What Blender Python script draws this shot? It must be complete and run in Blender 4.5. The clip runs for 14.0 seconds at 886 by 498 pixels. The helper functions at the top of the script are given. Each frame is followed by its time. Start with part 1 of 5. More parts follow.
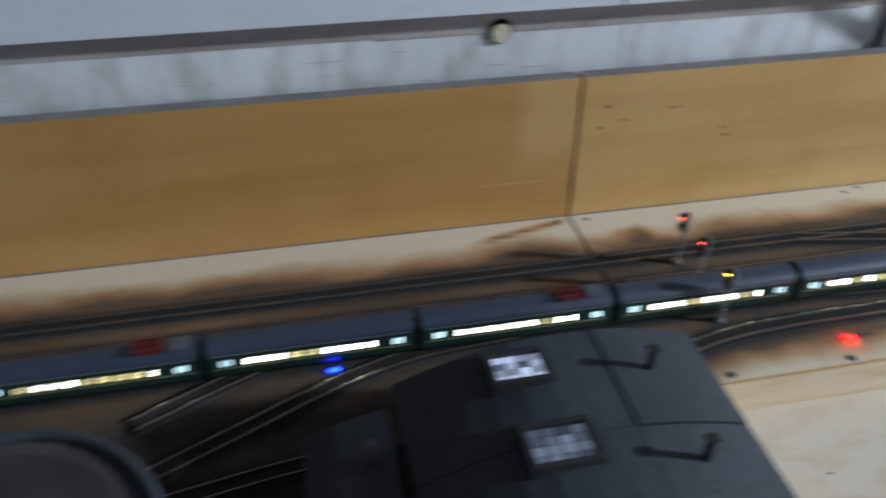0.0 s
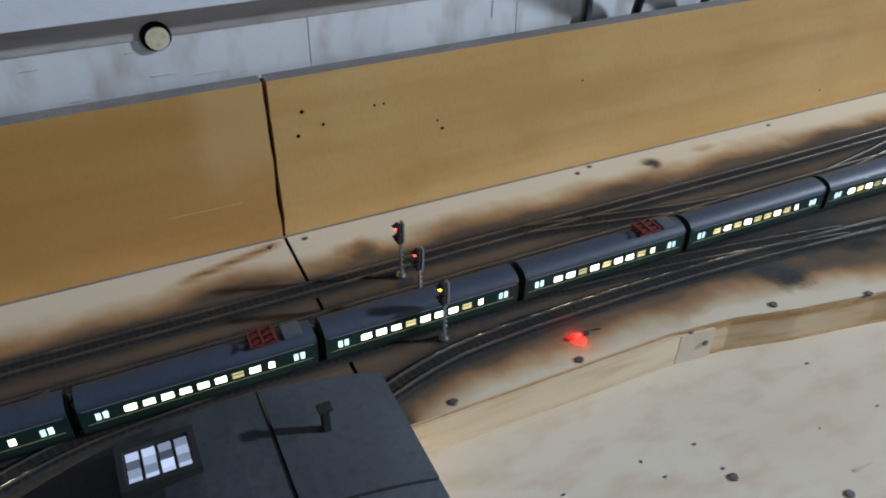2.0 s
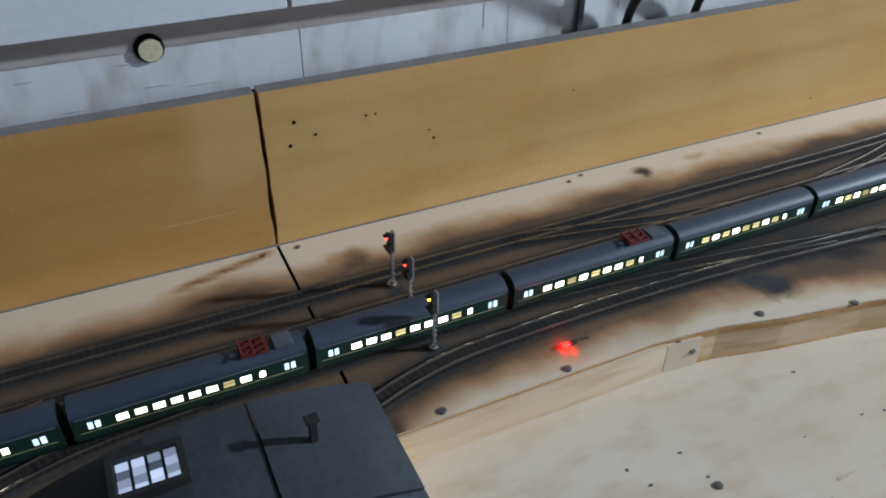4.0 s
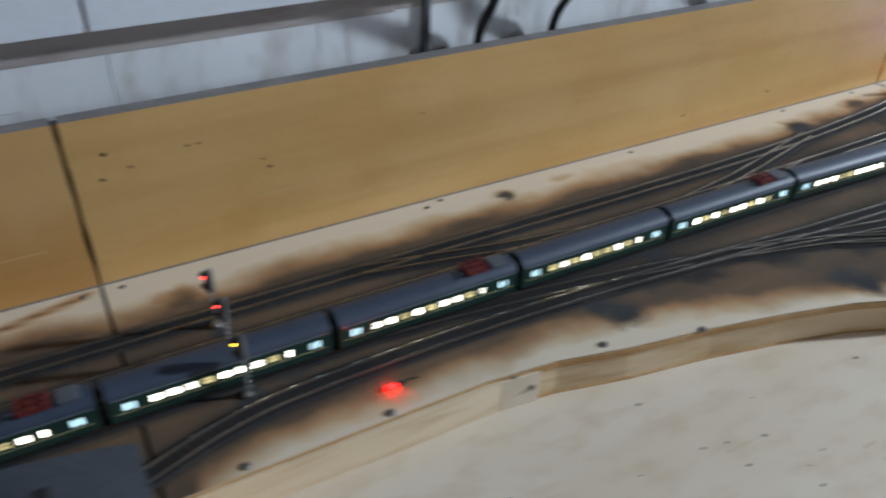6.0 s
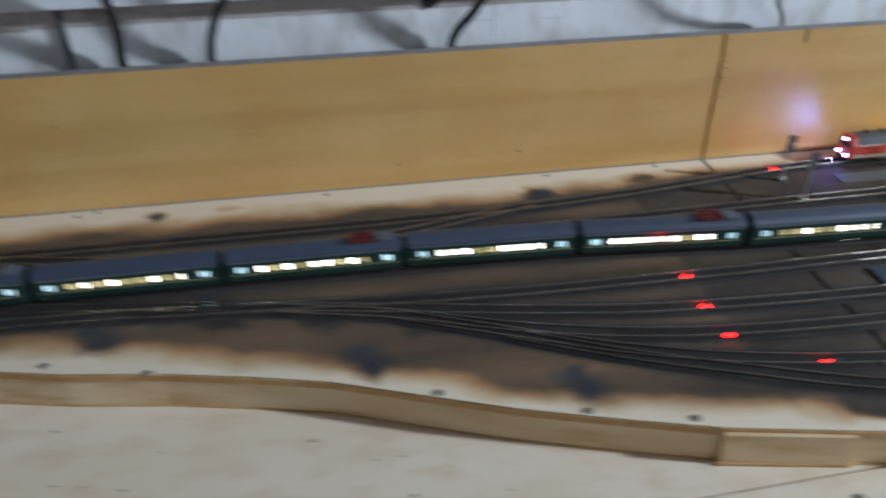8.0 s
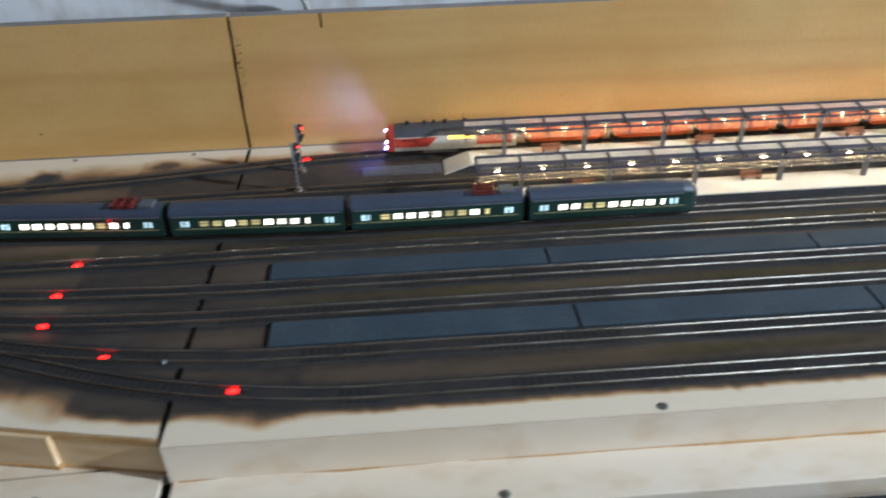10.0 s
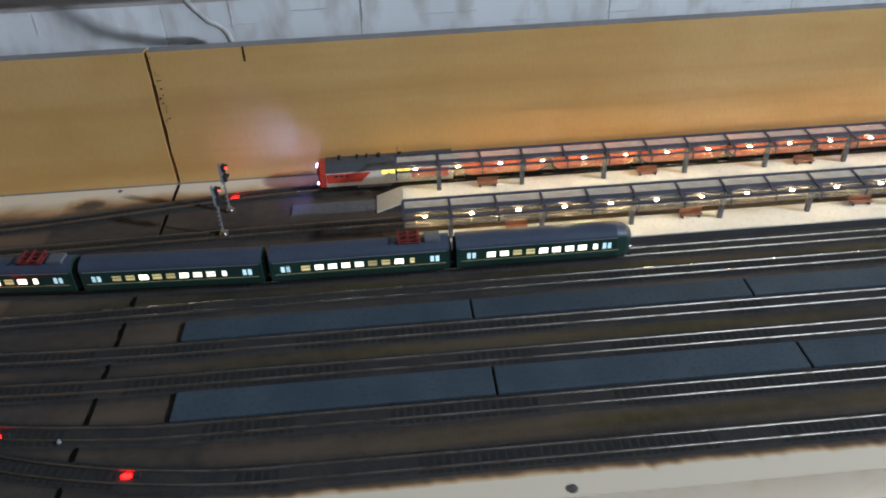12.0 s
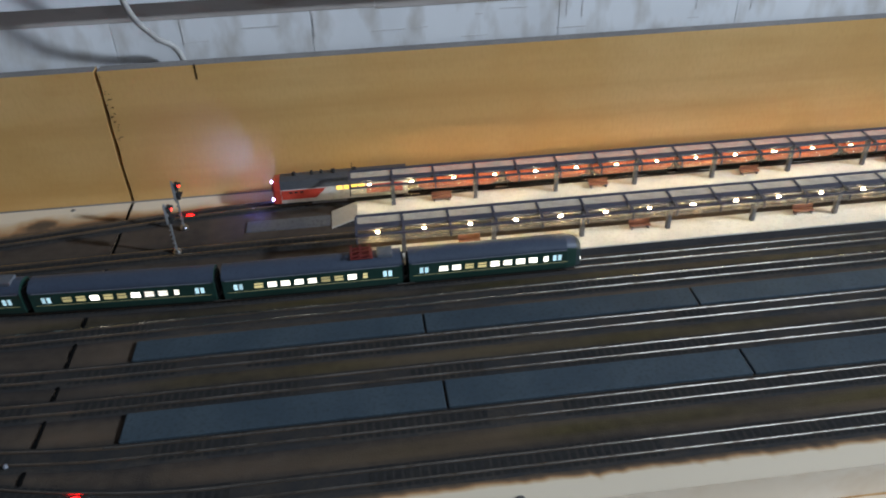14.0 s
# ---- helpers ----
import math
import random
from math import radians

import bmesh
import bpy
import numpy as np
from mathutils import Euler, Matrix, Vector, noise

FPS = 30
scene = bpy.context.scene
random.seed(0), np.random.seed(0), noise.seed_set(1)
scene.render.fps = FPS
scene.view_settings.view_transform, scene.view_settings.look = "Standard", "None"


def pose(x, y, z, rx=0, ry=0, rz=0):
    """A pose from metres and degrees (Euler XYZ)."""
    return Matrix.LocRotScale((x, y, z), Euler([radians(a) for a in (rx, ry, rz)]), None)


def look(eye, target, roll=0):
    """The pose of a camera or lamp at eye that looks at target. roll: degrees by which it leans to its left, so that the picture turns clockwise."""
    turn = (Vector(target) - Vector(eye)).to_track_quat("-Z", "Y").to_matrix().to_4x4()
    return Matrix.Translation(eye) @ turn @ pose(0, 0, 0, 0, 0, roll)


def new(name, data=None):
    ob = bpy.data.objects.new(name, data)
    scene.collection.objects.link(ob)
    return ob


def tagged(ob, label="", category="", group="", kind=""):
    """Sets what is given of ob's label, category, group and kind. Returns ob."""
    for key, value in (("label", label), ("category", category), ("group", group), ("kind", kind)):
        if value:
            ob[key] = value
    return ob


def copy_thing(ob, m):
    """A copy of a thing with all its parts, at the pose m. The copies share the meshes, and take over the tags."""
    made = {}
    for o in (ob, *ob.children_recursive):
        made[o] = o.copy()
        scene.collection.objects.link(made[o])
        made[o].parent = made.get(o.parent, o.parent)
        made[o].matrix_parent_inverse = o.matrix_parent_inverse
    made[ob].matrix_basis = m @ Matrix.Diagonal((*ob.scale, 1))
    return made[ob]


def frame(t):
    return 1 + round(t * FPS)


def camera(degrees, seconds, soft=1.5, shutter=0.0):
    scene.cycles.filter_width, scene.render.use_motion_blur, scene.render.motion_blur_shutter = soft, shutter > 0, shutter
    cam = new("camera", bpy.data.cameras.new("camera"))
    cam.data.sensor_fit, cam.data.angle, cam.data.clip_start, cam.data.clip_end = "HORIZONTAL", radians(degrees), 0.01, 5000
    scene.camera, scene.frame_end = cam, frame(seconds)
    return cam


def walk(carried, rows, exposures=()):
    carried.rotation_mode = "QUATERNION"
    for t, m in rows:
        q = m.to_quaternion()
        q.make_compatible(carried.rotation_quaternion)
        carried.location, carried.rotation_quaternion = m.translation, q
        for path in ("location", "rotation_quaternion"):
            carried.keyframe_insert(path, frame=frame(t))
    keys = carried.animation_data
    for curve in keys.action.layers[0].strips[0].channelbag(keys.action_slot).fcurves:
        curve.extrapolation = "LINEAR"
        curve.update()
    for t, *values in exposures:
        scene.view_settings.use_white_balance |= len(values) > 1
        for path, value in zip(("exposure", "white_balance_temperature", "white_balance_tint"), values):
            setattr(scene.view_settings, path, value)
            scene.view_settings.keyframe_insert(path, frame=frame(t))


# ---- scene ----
cam = camera(59.9, 14.0, soft=1.9, shutter=0.8)
PATH = [
    (0, (-0.203, -0.497, 0.344), (0.114, 1.098, -0.821), 0.1),
    (0.5, (-0.141, -0.475, 0.335), (0.396, 1.055, -0.835), 1.0),
    (1, (-0.098, -0.47, 0.326), (0.589, 1.001, -0.842), 1.0),
    (1.5, (-0.082, -0.466, 0.323), (0.687, 0.964, -0.846), 1.5),
    (2, (-0.094, -0.457, 0.323), (0.609, 0.995, -0.858), 1.0),
    (2.5, (-0.093, -0.457, 0.326), (0.6, 0.999, -0.857), 1.0),
    (3, (-0.097, -0.456, 0.329), (0.597, 0.996, -0.858), 1.2),
    (3.2, (-0.095, -0.459, 0.33), (0.602, 0.992, -0.856), 1.2),
    (5.5, (-0.064, -0.461, 0.331), (0.664, 0.995, -0.831), 0.7),
    (6, (0.0, -0.471, 0.325), (0.806, 0.956, -0.82), 1.6),
    (6.5, (0.07, -0.55, 0.333), (0.811, 0.944, -0.772), 1.6),
    (7, (0.135, -0.605, 0.349), (0.74, 0.978, -0.713), 0.9),
    (7.5, (0.289, -0.612, 0.346), (0.637, 1.045, -0.718), -0.0),
    (8, (0.467, -0.612, 0.33), (0.717, 1.044, -0.762), -0.7),
    (8.5, (0.611, -0.646, 0.309), (0.791, 1.005, -0.806), 0.2),
    (9, (0.763, -0.669, 0.285), (0.888, 1.029, -0.765), -0.7),
    (11.3, (0.995, -0.603, 0.333), (1.086, 1.021, -0.831), -1.7),
    (11.5, (0.996, -0.6, 0.332), (1.096, 1.025, -0.828), -1.7),
    (12, (1.001, -0.604, 0.336), (1.104, 1.027, -0.817), -2.2),
    (12.5, (1.003, -0.604, 0.337), (1.13, 1.023, -0.819), -1.6),
    (13, (1.005, -0.605, 0.339), (1.149, 1.026, -0.809), -1.7),
    (13.5, (1.009, -0.607, 0.342), (1.164, 1.027, -0.801), -1.8),
    (14, (1.015, -0.608, 0.342), (1.192, 1.029, -0.793), -1.7),
]
walk(cam, [(t, look(eye, target, roll)) for t, eye, target, roll in PATH],
     exposures=[(0, 0.55), (1.5, 0.52), (3.2, 0.5), (5.5, 0.45), (7, 0.22), (9, 0.25), (11.3, -0.12), (14, -0.29)])

# ---- world and large lights ----
world = bpy.data.worlds.new("room_air")
scene.world = world
world.use_nodes = True
world.node_tree.nodes["Background"].inputs[0].default_value = (0.62, 0.72, 1.0, 1)
world.node_tree.nodes["Background"].inputs[1].default_value = 0.04


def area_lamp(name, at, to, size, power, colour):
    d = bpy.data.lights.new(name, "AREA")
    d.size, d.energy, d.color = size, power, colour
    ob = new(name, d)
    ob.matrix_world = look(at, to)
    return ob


area_lamp("room_lamp", (3.9, -1.22, 1.47), (0.3, -0.1, 0.0), 0.18, 150.0, (0.73, 0.86, 1.0))
# Unseen fill, added low in front to brighten upright faces and rail edges.
area_lamp("added_fill_lamp", (2.4, -2.6, 0.85), (1.0, 0.0, 0.05), 0.9, 9.5, (0.78, 0.88, 1.0))

# ---- materials ----
MATS = {}


def mat(name, base, second=None, third=None, scale=30.0, rough=0.6, metal=0.0, bump=0.0, fine=400.0, stretch=(1, 1, 1),
        vary=0.0, coat=0.0, spec=0.5):
    """Two scales of colour variation, fine relief and uneven gloss."""
    m = bpy.data.materials.new(name)
    m.use_nodes = True
    nt = m.node_tree
    N, Lk = nt.nodes, nt.links
    b = N["Principled BSDF"]
    b.inputs["Metallic"].default_value = metal
    b.inputs["Coat Weight"].default_value = coat
    b.inputs["Specular IOR Level"].default_value = spec
    tc, mp = N.new("ShaderNodeTexCoord"), N.new("ShaderNodeMapping")
    mp.inputs["Scale"].default_value = stretch
    Lk.new(tc.outputs["Object"], mp.inputs[0])
    n1, n2 = N.new("ShaderNodeTexNoise"), N.new("ShaderNodeTexNoise")
    n1.inputs["Scale"].default_value, n1.inputs["Detail"].default_value = scale, 5
    n2.inputs["Scale"].default_value, n2.inputs["Detail"].default_value = fine, 4
    Lk.new(mp.outputs[0], n1.inputs[0]), Lk.new(mp.outputs[0], n2.inputs[0])
    r = N.new("ShaderNodeValToRGB")
    e = r.color_ramp.elements
    e[0].position, e[1].position = 0.36, 0.64
    e[0].color, e[1].color = (*base, 1), (*(second or base), 1)
    Lk.new(n1.outputs[0], r.inputs[0])
    mix = N.new("ShaderNodeMix")
    mix.data_type, mix.blend_type = "RGBA", "MIX"
    mix.inputs[7].default_value = (*(third or [c * 0.75 for c in base]), 1)
    k = N.new("ShaderNodeMapRange")
    k.inputs[1].default_value, k.inputs[2].default_value, k.inputs[4].default_value = 0.48, 0.72, 0.7
    Lk.new(n2.outputs[0], k.inputs[0]), Lk.new(k.outputs[0], mix.inputs[0]), Lk.new(r.outputs[0], mix.inputs[6])
    out = mix.outputs[2]
    if vary:
        info, hsv, mr = N.new("ShaderNodeObjectInfo"), N.new("ShaderNodeHueSaturation"), N.new("ShaderNodeMapRange")
        mr.inputs[3].default_value, mr.inputs[4].default_value = 1 - vary, 1 + vary
        Lk.new(info.outputs["Random"], mr.inputs[0]), Lk.new(mr.outputs[0], hsv.inputs["Value"]), Lk.new(out, hsv.inputs["Color"])
        out = hsv.outputs[0]
    Lk.new(out, b.inputs["Base Color"])
    rr = N.new("ShaderNodeMapRange")
    rr.inputs[3].default_value, rr.inputs[4].default_value = max(rough - 0.12, 0.03), min(rough + 0.12, 1)
    Lk.new(n1.outputs[0], rr.inputs[0]), Lk.new(rr.outputs[0], b.inputs["Roughness"])
    if bump:
        bp = N.new("ShaderNodeBump")
        bp.inputs["Strength"].default_value, bp.inputs["Distance"].default_value = bump, 0.001
        Lk.new(n2.outputs[0], bp.inputs["Height"]), Lk.new(bp.outputs[0], b.inputs["Normal"])
    MATS[name] = m
    return m


def glow(name, colour, strength, vary=0.0):
    m = bpy.data.materials.new(name)
    m.use_nodes = True
    N, Lk = m.node_tree.nodes, m.node_tree.links
    b = N["Principled BSDF"]
    b.inputs["Base Color"].default_value = (*[c * 0.12 for c in colour], 1)
    b.inputs["Emission Color"].default_value = (*colour, 1)
    b.inputs["Emission Strength"].default_value = strength
    if vary:
        info, mr = N.new("ShaderNodeObjectInfo"), N.new("ShaderNodeMapRange")
        mr.inputs[3].default_value, mr.inputs[4].default_value = strength * (1 - vary), strength * (1 + vary)
        Lk.new(info.outputs["Random"], mr.inputs[0]), Lk.new(mr.outputs[0], b.inputs["Emission Strength"])
    return m


DULLBROWN = mat("grey_brown_rail", (0.20, 0.17, 0.155), (0.27, 0.235, 0.215), (0.14, 0.115, 0.10), scale=12, rough=0.75, bump=0.2, fine=60, stretch=(0.3, 1, 2))


def board_paint(name, base, pale, deep, worn=False):
    """Ochre varnish over hardboard: broad clouding, level brush streaks, fine fibre, and a pale worn end."""
    m = bpy.data.materials.new(name)
    m.use_nodes = True
    N, Lk = m.node_tree.nodes, m.node_tree.links
    b = N["Principled BSDF"]
    tc = N.new("ShaderNodeTexCoord")

    def layer(scale, stretch, lo, hi, detail=5):
        mp, n, r = N.new("ShaderNodeMapping"), N.new("ShaderNodeTexNoise"), N.new("ShaderNodeMapRange")
        mp.inputs["Scale"].default_value = stretch
        n.inputs["Scale"].default_value, n.inputs["Detail"].default_value = scale, detail
        r.inputs[1].default_value, r.inputs[2].default_value = lo, hi
        Lk.new(tc.outputs["Object"], mp.inputs[0]), Lk.new(mp.outputs[0], n.inputs[0]), Lk.new(n.outputs[0], r.inputs[0])
        return r.outputs[0]

    def blend(fac, a, c, amount):
        k, mx = N.new("ShaderNodeMath"), N.new("ShaderNodeMix")
        k.operation = "MULTIPLY"
        k.inputs[1].default_value = amount
        mx.data_type = "RGBA"
        Lk.new(fac, k.inputs[0]), Lk.new(k.outputs[0], mx.inputs[0])
        if isinstance(a, tuple):
            mx.inputs[6].default_value = (*a, 1)
        else:
            Lk.new(a, mx.inputs[6])
        mx.inputs[7].default_value = (*c, 1)
        return mx.outputs[2]

    col = blend(layer(6.5, (1, 1, 1.4), 0.40, 0.66), base, pale, 0.75)
    col = blend(layer(5.0, (0.5, 1, 7), 0.46, 0.70), col, deep, 0.60)
    col = blend(layer(16, (1, 1, 1), 0.52, 0.74), col, deep, 0.35)
    col = blend(layer(420, (1, 1, 0.35), 0.45, 0.75, 3), col, deep, 0.26)
    if worn:
        sep = N.new("ShaderNodeSeparateXYZ")
        Lk.new(tc.outputs["Object"], sep.inputs[0])
        wob = layer(26, (1, 1, 1), 0.3, 0.7)
        masks = []
        for out, lo, hi in ((sep.outputs[0], -0.052, -0.030), (sep.outputs[2], 0.040, 0.082)):
            ad, r = N.new("ShaderNodeMath"), N.new("ShaderNodeMapRange")
            ad.operation = "MULTIPLY_ADD"
            ad.inputs[1].default_value = 0.014
            r.interpolation_type = "SMOOTHSTEP"
            r.inputs[1].default_value, r.inputs[2].default_value = lo, hi
            Lk.new(wob, ad.inputs[0]), Lk.new(out, ad.inputs[2]), Lk.new(ad.outputs[0], r.inputs[0])
            masks.append(r.outputs[0])
        both = N.new("ShaderNodeMath")
        both.operation = "MULTIPLY"
        Lk.new(masks[0], both.inputs[0]), Lk.new(masks[1], both.inputs[1])
        col = blend(both.outputs[0], col, (0.64, 0.405, 0.17), 0.6)
    Lk.new(col, b.inputs["Base Color"])
    rg = N.new("ShaderNodeMapRange")
    rg.inputs[3].default_value, rg.inputs[4].default_value = 0.36, 0.56
    Lk.new(layer(9, (1, 1, 3), 0.3, 0.7), rg.inputs[0]), Lk.new(rg.outputs[0], b.inputs["Roughness"])
    bp = N.new("ShaderNodeBump")
    bp.inputs["Strength"].default_value, bp.inputs["Distance"].default_value = 0.08, 0.0006
    Lk.new(layer(60, (1, 1, 1), 0, 1), bp.inputs["Height"]), Lk.new(bp.outputs[0], b.inputs["Normal"])
    return m


OCHRE = board_paint("ochre_board", (0.60, 0.355, 0.125), (0.68, 0.44, 0.19), (0.47, 0.255, 0.075))
OCHRE_DEEP = board_paint("deep_ochre_board", (0.52, 0.272, 0.085), (0.56, 0.33, 0.115), (0.39, 0.195, 0.050), worn=True)
OCHRE_TOP = mat("board_cut_edge", (0.20, 0.185, 0.18), (0.26, 0.24, 0.23), scale=40, rough=0.8, bump=0.3)
WHITEWOOD = mat("whitewashed_boards", (0.74, 0.75, 0.78), (0.82, 0.83, 0.86), (0.43, 0.385, 0.34), scale=13, rough=0.6, bump=0.15, fine=34, stretch=(1.3, 1, 0.6), vary=0.05)
PANELWHITE = mat("white_panel", (0.74, 0.77, 0.83), (0.78, 0.81, 0.86), (0.71, 0.73, 0.78), scale=6, rough=0.45, fine=160)
PLY = mat("cream_plywood", (0.72, 0.60, 0.46), (0.77, 0.67, 0.55), (0.64, 0.49, 0.34), scale=10, rough=0.6, bump=0.1, fine=38, stretch=(0.8, 1.7, 1))
PLY_EDGE = mat("plywood_cut_edge", (0.67, 0.48, 0.28), (0.76, 0.60, 0.40), (0.50, 0.30, 0.12), scale=16, rough=0.7, bump=0.1, fine=36, stretch=(0.5, 0.5, 3))
SCUFF = mat("pale_scuff", (0.60, 0.42, 0.20), (0.64, 0.47, 0.26), scale=200, rough=0.7)
BANDSHADE = mat("weathered_band", (0.40, 0.36, 0.34), (0.50, 0.46, 0.44), (0.27, 0.22, 0.20), scale=14, rough=0.75, bump=0.2, fine=50, stretch=(0.5, 1, 2.5))
SCUFFGREY = mat("grey_scuff", (0.52, 0.50, 0.50), (0.66, 0.65, 0.66), scale=120, rough=0.8)
STAIN = mat("varnish_stain", (0.47, 0.25, 0.085), (0.60, 0.38, 0.18), scale=60, rough=0.5)
BATTEN = mat("pale_varnished_batten", (0.70, 0.55, 0.37), (0.78, 0.65, 0.48), (0.58, 0.40, 0.22), scale=14, rough=0.6, bump=0.1, fine=45, stretch=(0.4, 1, 3))
PALESTAIN = mat("old_pale_stain", (0.62, 0.48, 0.31), (0.70, 0.58, 0.43), (0.56, 0.40, 0.22), scale=90, rough=0.6)
GAP = mat("dark_gap", (0.005, 0.005, 0.005), scale=60, rough=0.95, spec=0.04)
STEEL = mat("worn_rail_steel", (0.38, 0.36, 0.33), (0.58, 0.55, 0.51), (0.15, 0.105, 0.07), scale=20, rough=0.23, metal=1.0, fine=120)
RUST = mat("rusty_rail_web", (0.052, 0.040, 0.033), (0.098, 0.064, 0.040), scale=40, rough=0.8)
SLEEPER = mat("dark_sleeper", (0.022, 0.022, 0.023), (0.032, 0.030, 0.028), scale=120, rough=0.85, bump=0.3, spec=0.12)
BALLAST = mat("dusty_ballast", (0.031, 0.031, 0.033), (0.050, 0.043, 0.038), (0.024, 0.026, 0.029), scale=45, rough=0.9, bump=0.4, fine=420, spec=0.1)
STRIP = mat("slate_road_strip", (0.035, 0.053, 0.071), (0.048, 0.068, 0.086), (0.028, 0.038, 0.047), scale=28, rough=0.7, bump=0.15, vary=0.12, spec=0.25)
PLATFORM = mat("platform_concrete", (0.66, 0.63, 0.56), (0.74, 0.71, 0.64), (0.56, 0.53, 0.46), scale=30, rough=0.6, bump=0.1)
PLATEDGE = mat("platform_side", (0.03, 0.029, 0.032), (0.045, 0.043, 0.045), scale=50, rough=0.8)
NAVY = mat("navy_canopy_frame", (0.040, 0.046, 0.075), (0.055, 0.060, 0.090), scale=50, rough=0.5)
POST = mat("grey_post_paint", (0.085, 0.088, 0.10), (0.11, 0.112, 0.125), scale=50, rough=0.5)


def dusty_pane(name, colour, dust):
    """Thin clear plastic with a film of dust and a weak gloss."""
    m = bpy.data.materials.new(name)
    m.use_nodes = True
    N, Lk = m.node_tree.nodes, m.node_tree.links
    b = N["Principled BSDF"]
    b.inputs["Base Color"].default_value = (*colour, 1)
    b.inputs["Roughness"].default_value = 0.2
    t, mx = N.new("ShaderNodeBsdfTransparent"), N.new("ShaderNodeMixShader")
    tl, film_mix = N.new("ShaderNodeBsdfTranslucent"), N.new("ShaderNodeMixShader")
    tl.inputs[0].default_value = (*colour, 1)
    film_mix.inputs[0].default_value = 0.45
    Lk.new(b.outputs[0], film_mix.inputs[1]), Lk.new(tl.outputs[0], film_mix.inputs[2])
    n, tc, mr = N.new("ShaderNodeTexNoise"), N.new("ShaderNodeTexCoord"), N.new("ShaderNodeMapRange")
    n.inputs["Scale"].default_value = 120
    mr.inputs[3].default_value, mr.inputs[4].default_value = dust * 0.6, dust * 1.4
    Lk.new(tc.outputs["Object"], n.inputs[0]), Lk.new(n.outputs[0], mr.inputs[0]), Lk.new(mr.outputs[0], mx.inputs[0])
    Lk.new(t.outputs[0], mx.inputs[1]), Lk.new(film_mix.outputs[0], mx.inputs[2])
    Lk.new(mx.outputs[0], N["Material Output"].inputs[0])
    return m


PANE = dusty_pane("canopy_pane", (0.80, 0.74, 0.66), 0.035)
PANE_SKIRT = dusty_pane("frosted_skirt_pane", (0.82, 0.72, 0.60), 0.14)
PANE_DUSTY = dusty_pane("dusty_canopy_pane", (0.80, 0.72, 0.62), 0.56)
BULB = glow("warm_bulb", (1.0, 0.74, 0.38), 150.0)
BENCH = mat("brown_bench", (0.22, 0.09, 0.055), (0.28, 0.12, 0.075), scale=80, rough=0.6)
GREEN = mat("dark_green_coach", (0.012, 0.040, 0.032), (0.018, 0.052, 0.042), scale=40, rough=0.35, coat=0.2)
ROOF = mat("slate_blue_roof", (0.040, 0.054, 0.085), (0.050, 0.066, 0.100), (0.034, 0.045, 0.072), scale=30, rough=0.5)
CABDARK = mat("dark_cab_front", (0.014, 0.026, 0.028), (0.022, 0.036, 0.038), scale=50, rough=0.5)
STRIPE = mat("yellow_stripe", (0.50, 0.44, 0.20), (0.58, 0.52, 0.26), scale=60, rough=0.5)
BLACK = mat("matt_black", (0.012, 0.012, 0.013), (0.02, 0.02, 0.021), scale=60, rough=0.75)
WIN = glow("lit_coach_window", (1.0, 0.96, 0.84), 3.0, 0.5)
WIN_DIM = glow("dim_coach_window", (0.92, 0.80, 0.38), 0.7, 0.5)
DOORWIN = glow("cool_door_window", (0.55, 0.86, 1.0), 1.1, 0.3)
HEADLAMP = glow("white_headlamp", (1.0, 0.95, 0.86), 14.0)
REDPAINT = mat("red_pantograph_paint", (0.13, 0.016, 0.014), (0.18, 0.022, 0.019), scale=60, rough=0.65)
SLABGREY = mat("worn_grey_slab", (0.085, 0.085, 0.095), (0.12, 0.115, 0.115), (0.05, 0.045, 0.045), scale=50, rough=0.8)
BOXGREY = mat("slate_equipment_box", (0.075, 0.085, 0.105), (0.10, 0.11, 0.13), scale=60, rough=0.55)
GREYBOX = mat("grey_equipment", (0.16, 0.17, 0.20), (0.20, 0.21, 0.24), scale=60, rough=0.5)
LOCORED = mat("bright_red_loco", (0.56, 0.05, 0.03), (0.62, 0.07, 0.04), scale=40, rough=0.35, coat=0.3)
LOCOWHITE = mat("white_loco_band", (0.62, 0.60, 0.57), (0.70, 0.68, 0.65), scale=40, rough=0.45)
LOCOROOF = mat("grey_loco_roof", (0.055, 0.06, 0.072), (0.075, 0.08, 0.095), scale=40, rough=0.5)
YELLOWWIN = glow("amber_cab_window", (1.0, 0.62, 0.10), 2.5)
ORANGE = mat("orange_wagon", (0.74, 0.13, 0.04), (0.80, 0.17, 0.05), (0.62, 0.10, 0.03), scale=40, rough=0.5, vary=0.12)
SHEDROOF = mat("shed_felt_roof", (0.038, 0.046, 0.058), (0.052, 0.061, 0.074), (0.026, 0.031, 0.039), scale=26, rough=0.75, bump=0.2, fine=240, vary=0.1)
SHEDWALL = mat("shed_wall", (0.06, 0.055, 0.055), (0.085, 0.078, 0.075), scale=40, rough=0.85)
# Skylight panes emit bluish light to stand in for the room reflected there.
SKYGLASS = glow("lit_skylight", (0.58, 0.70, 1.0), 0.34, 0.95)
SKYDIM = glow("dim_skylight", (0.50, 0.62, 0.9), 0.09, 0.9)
SIGGREY = mat("grey_signal_post", (0.24, 0.25, 0.27), (0.32, 0.33, 0.35), scale=90, rough=0.45, metal=0.4)
SILVER = mat("bare_metal", (0.55, 0.55, 0.56), (0.66, 0.66, 0.67), scale=90, rough=0.3, metal=1.0)
SIGRED = glow("red_signal_lens", (1.0, 0.03, 0.02), 9.0)
SIGYELLOW = glow("yellow_signal_lens", (1.0, 0.60, 0.03), 8.0)
LEDRED = glow("red_led", (1.0, 0.0016, 0.0014), 50.0)
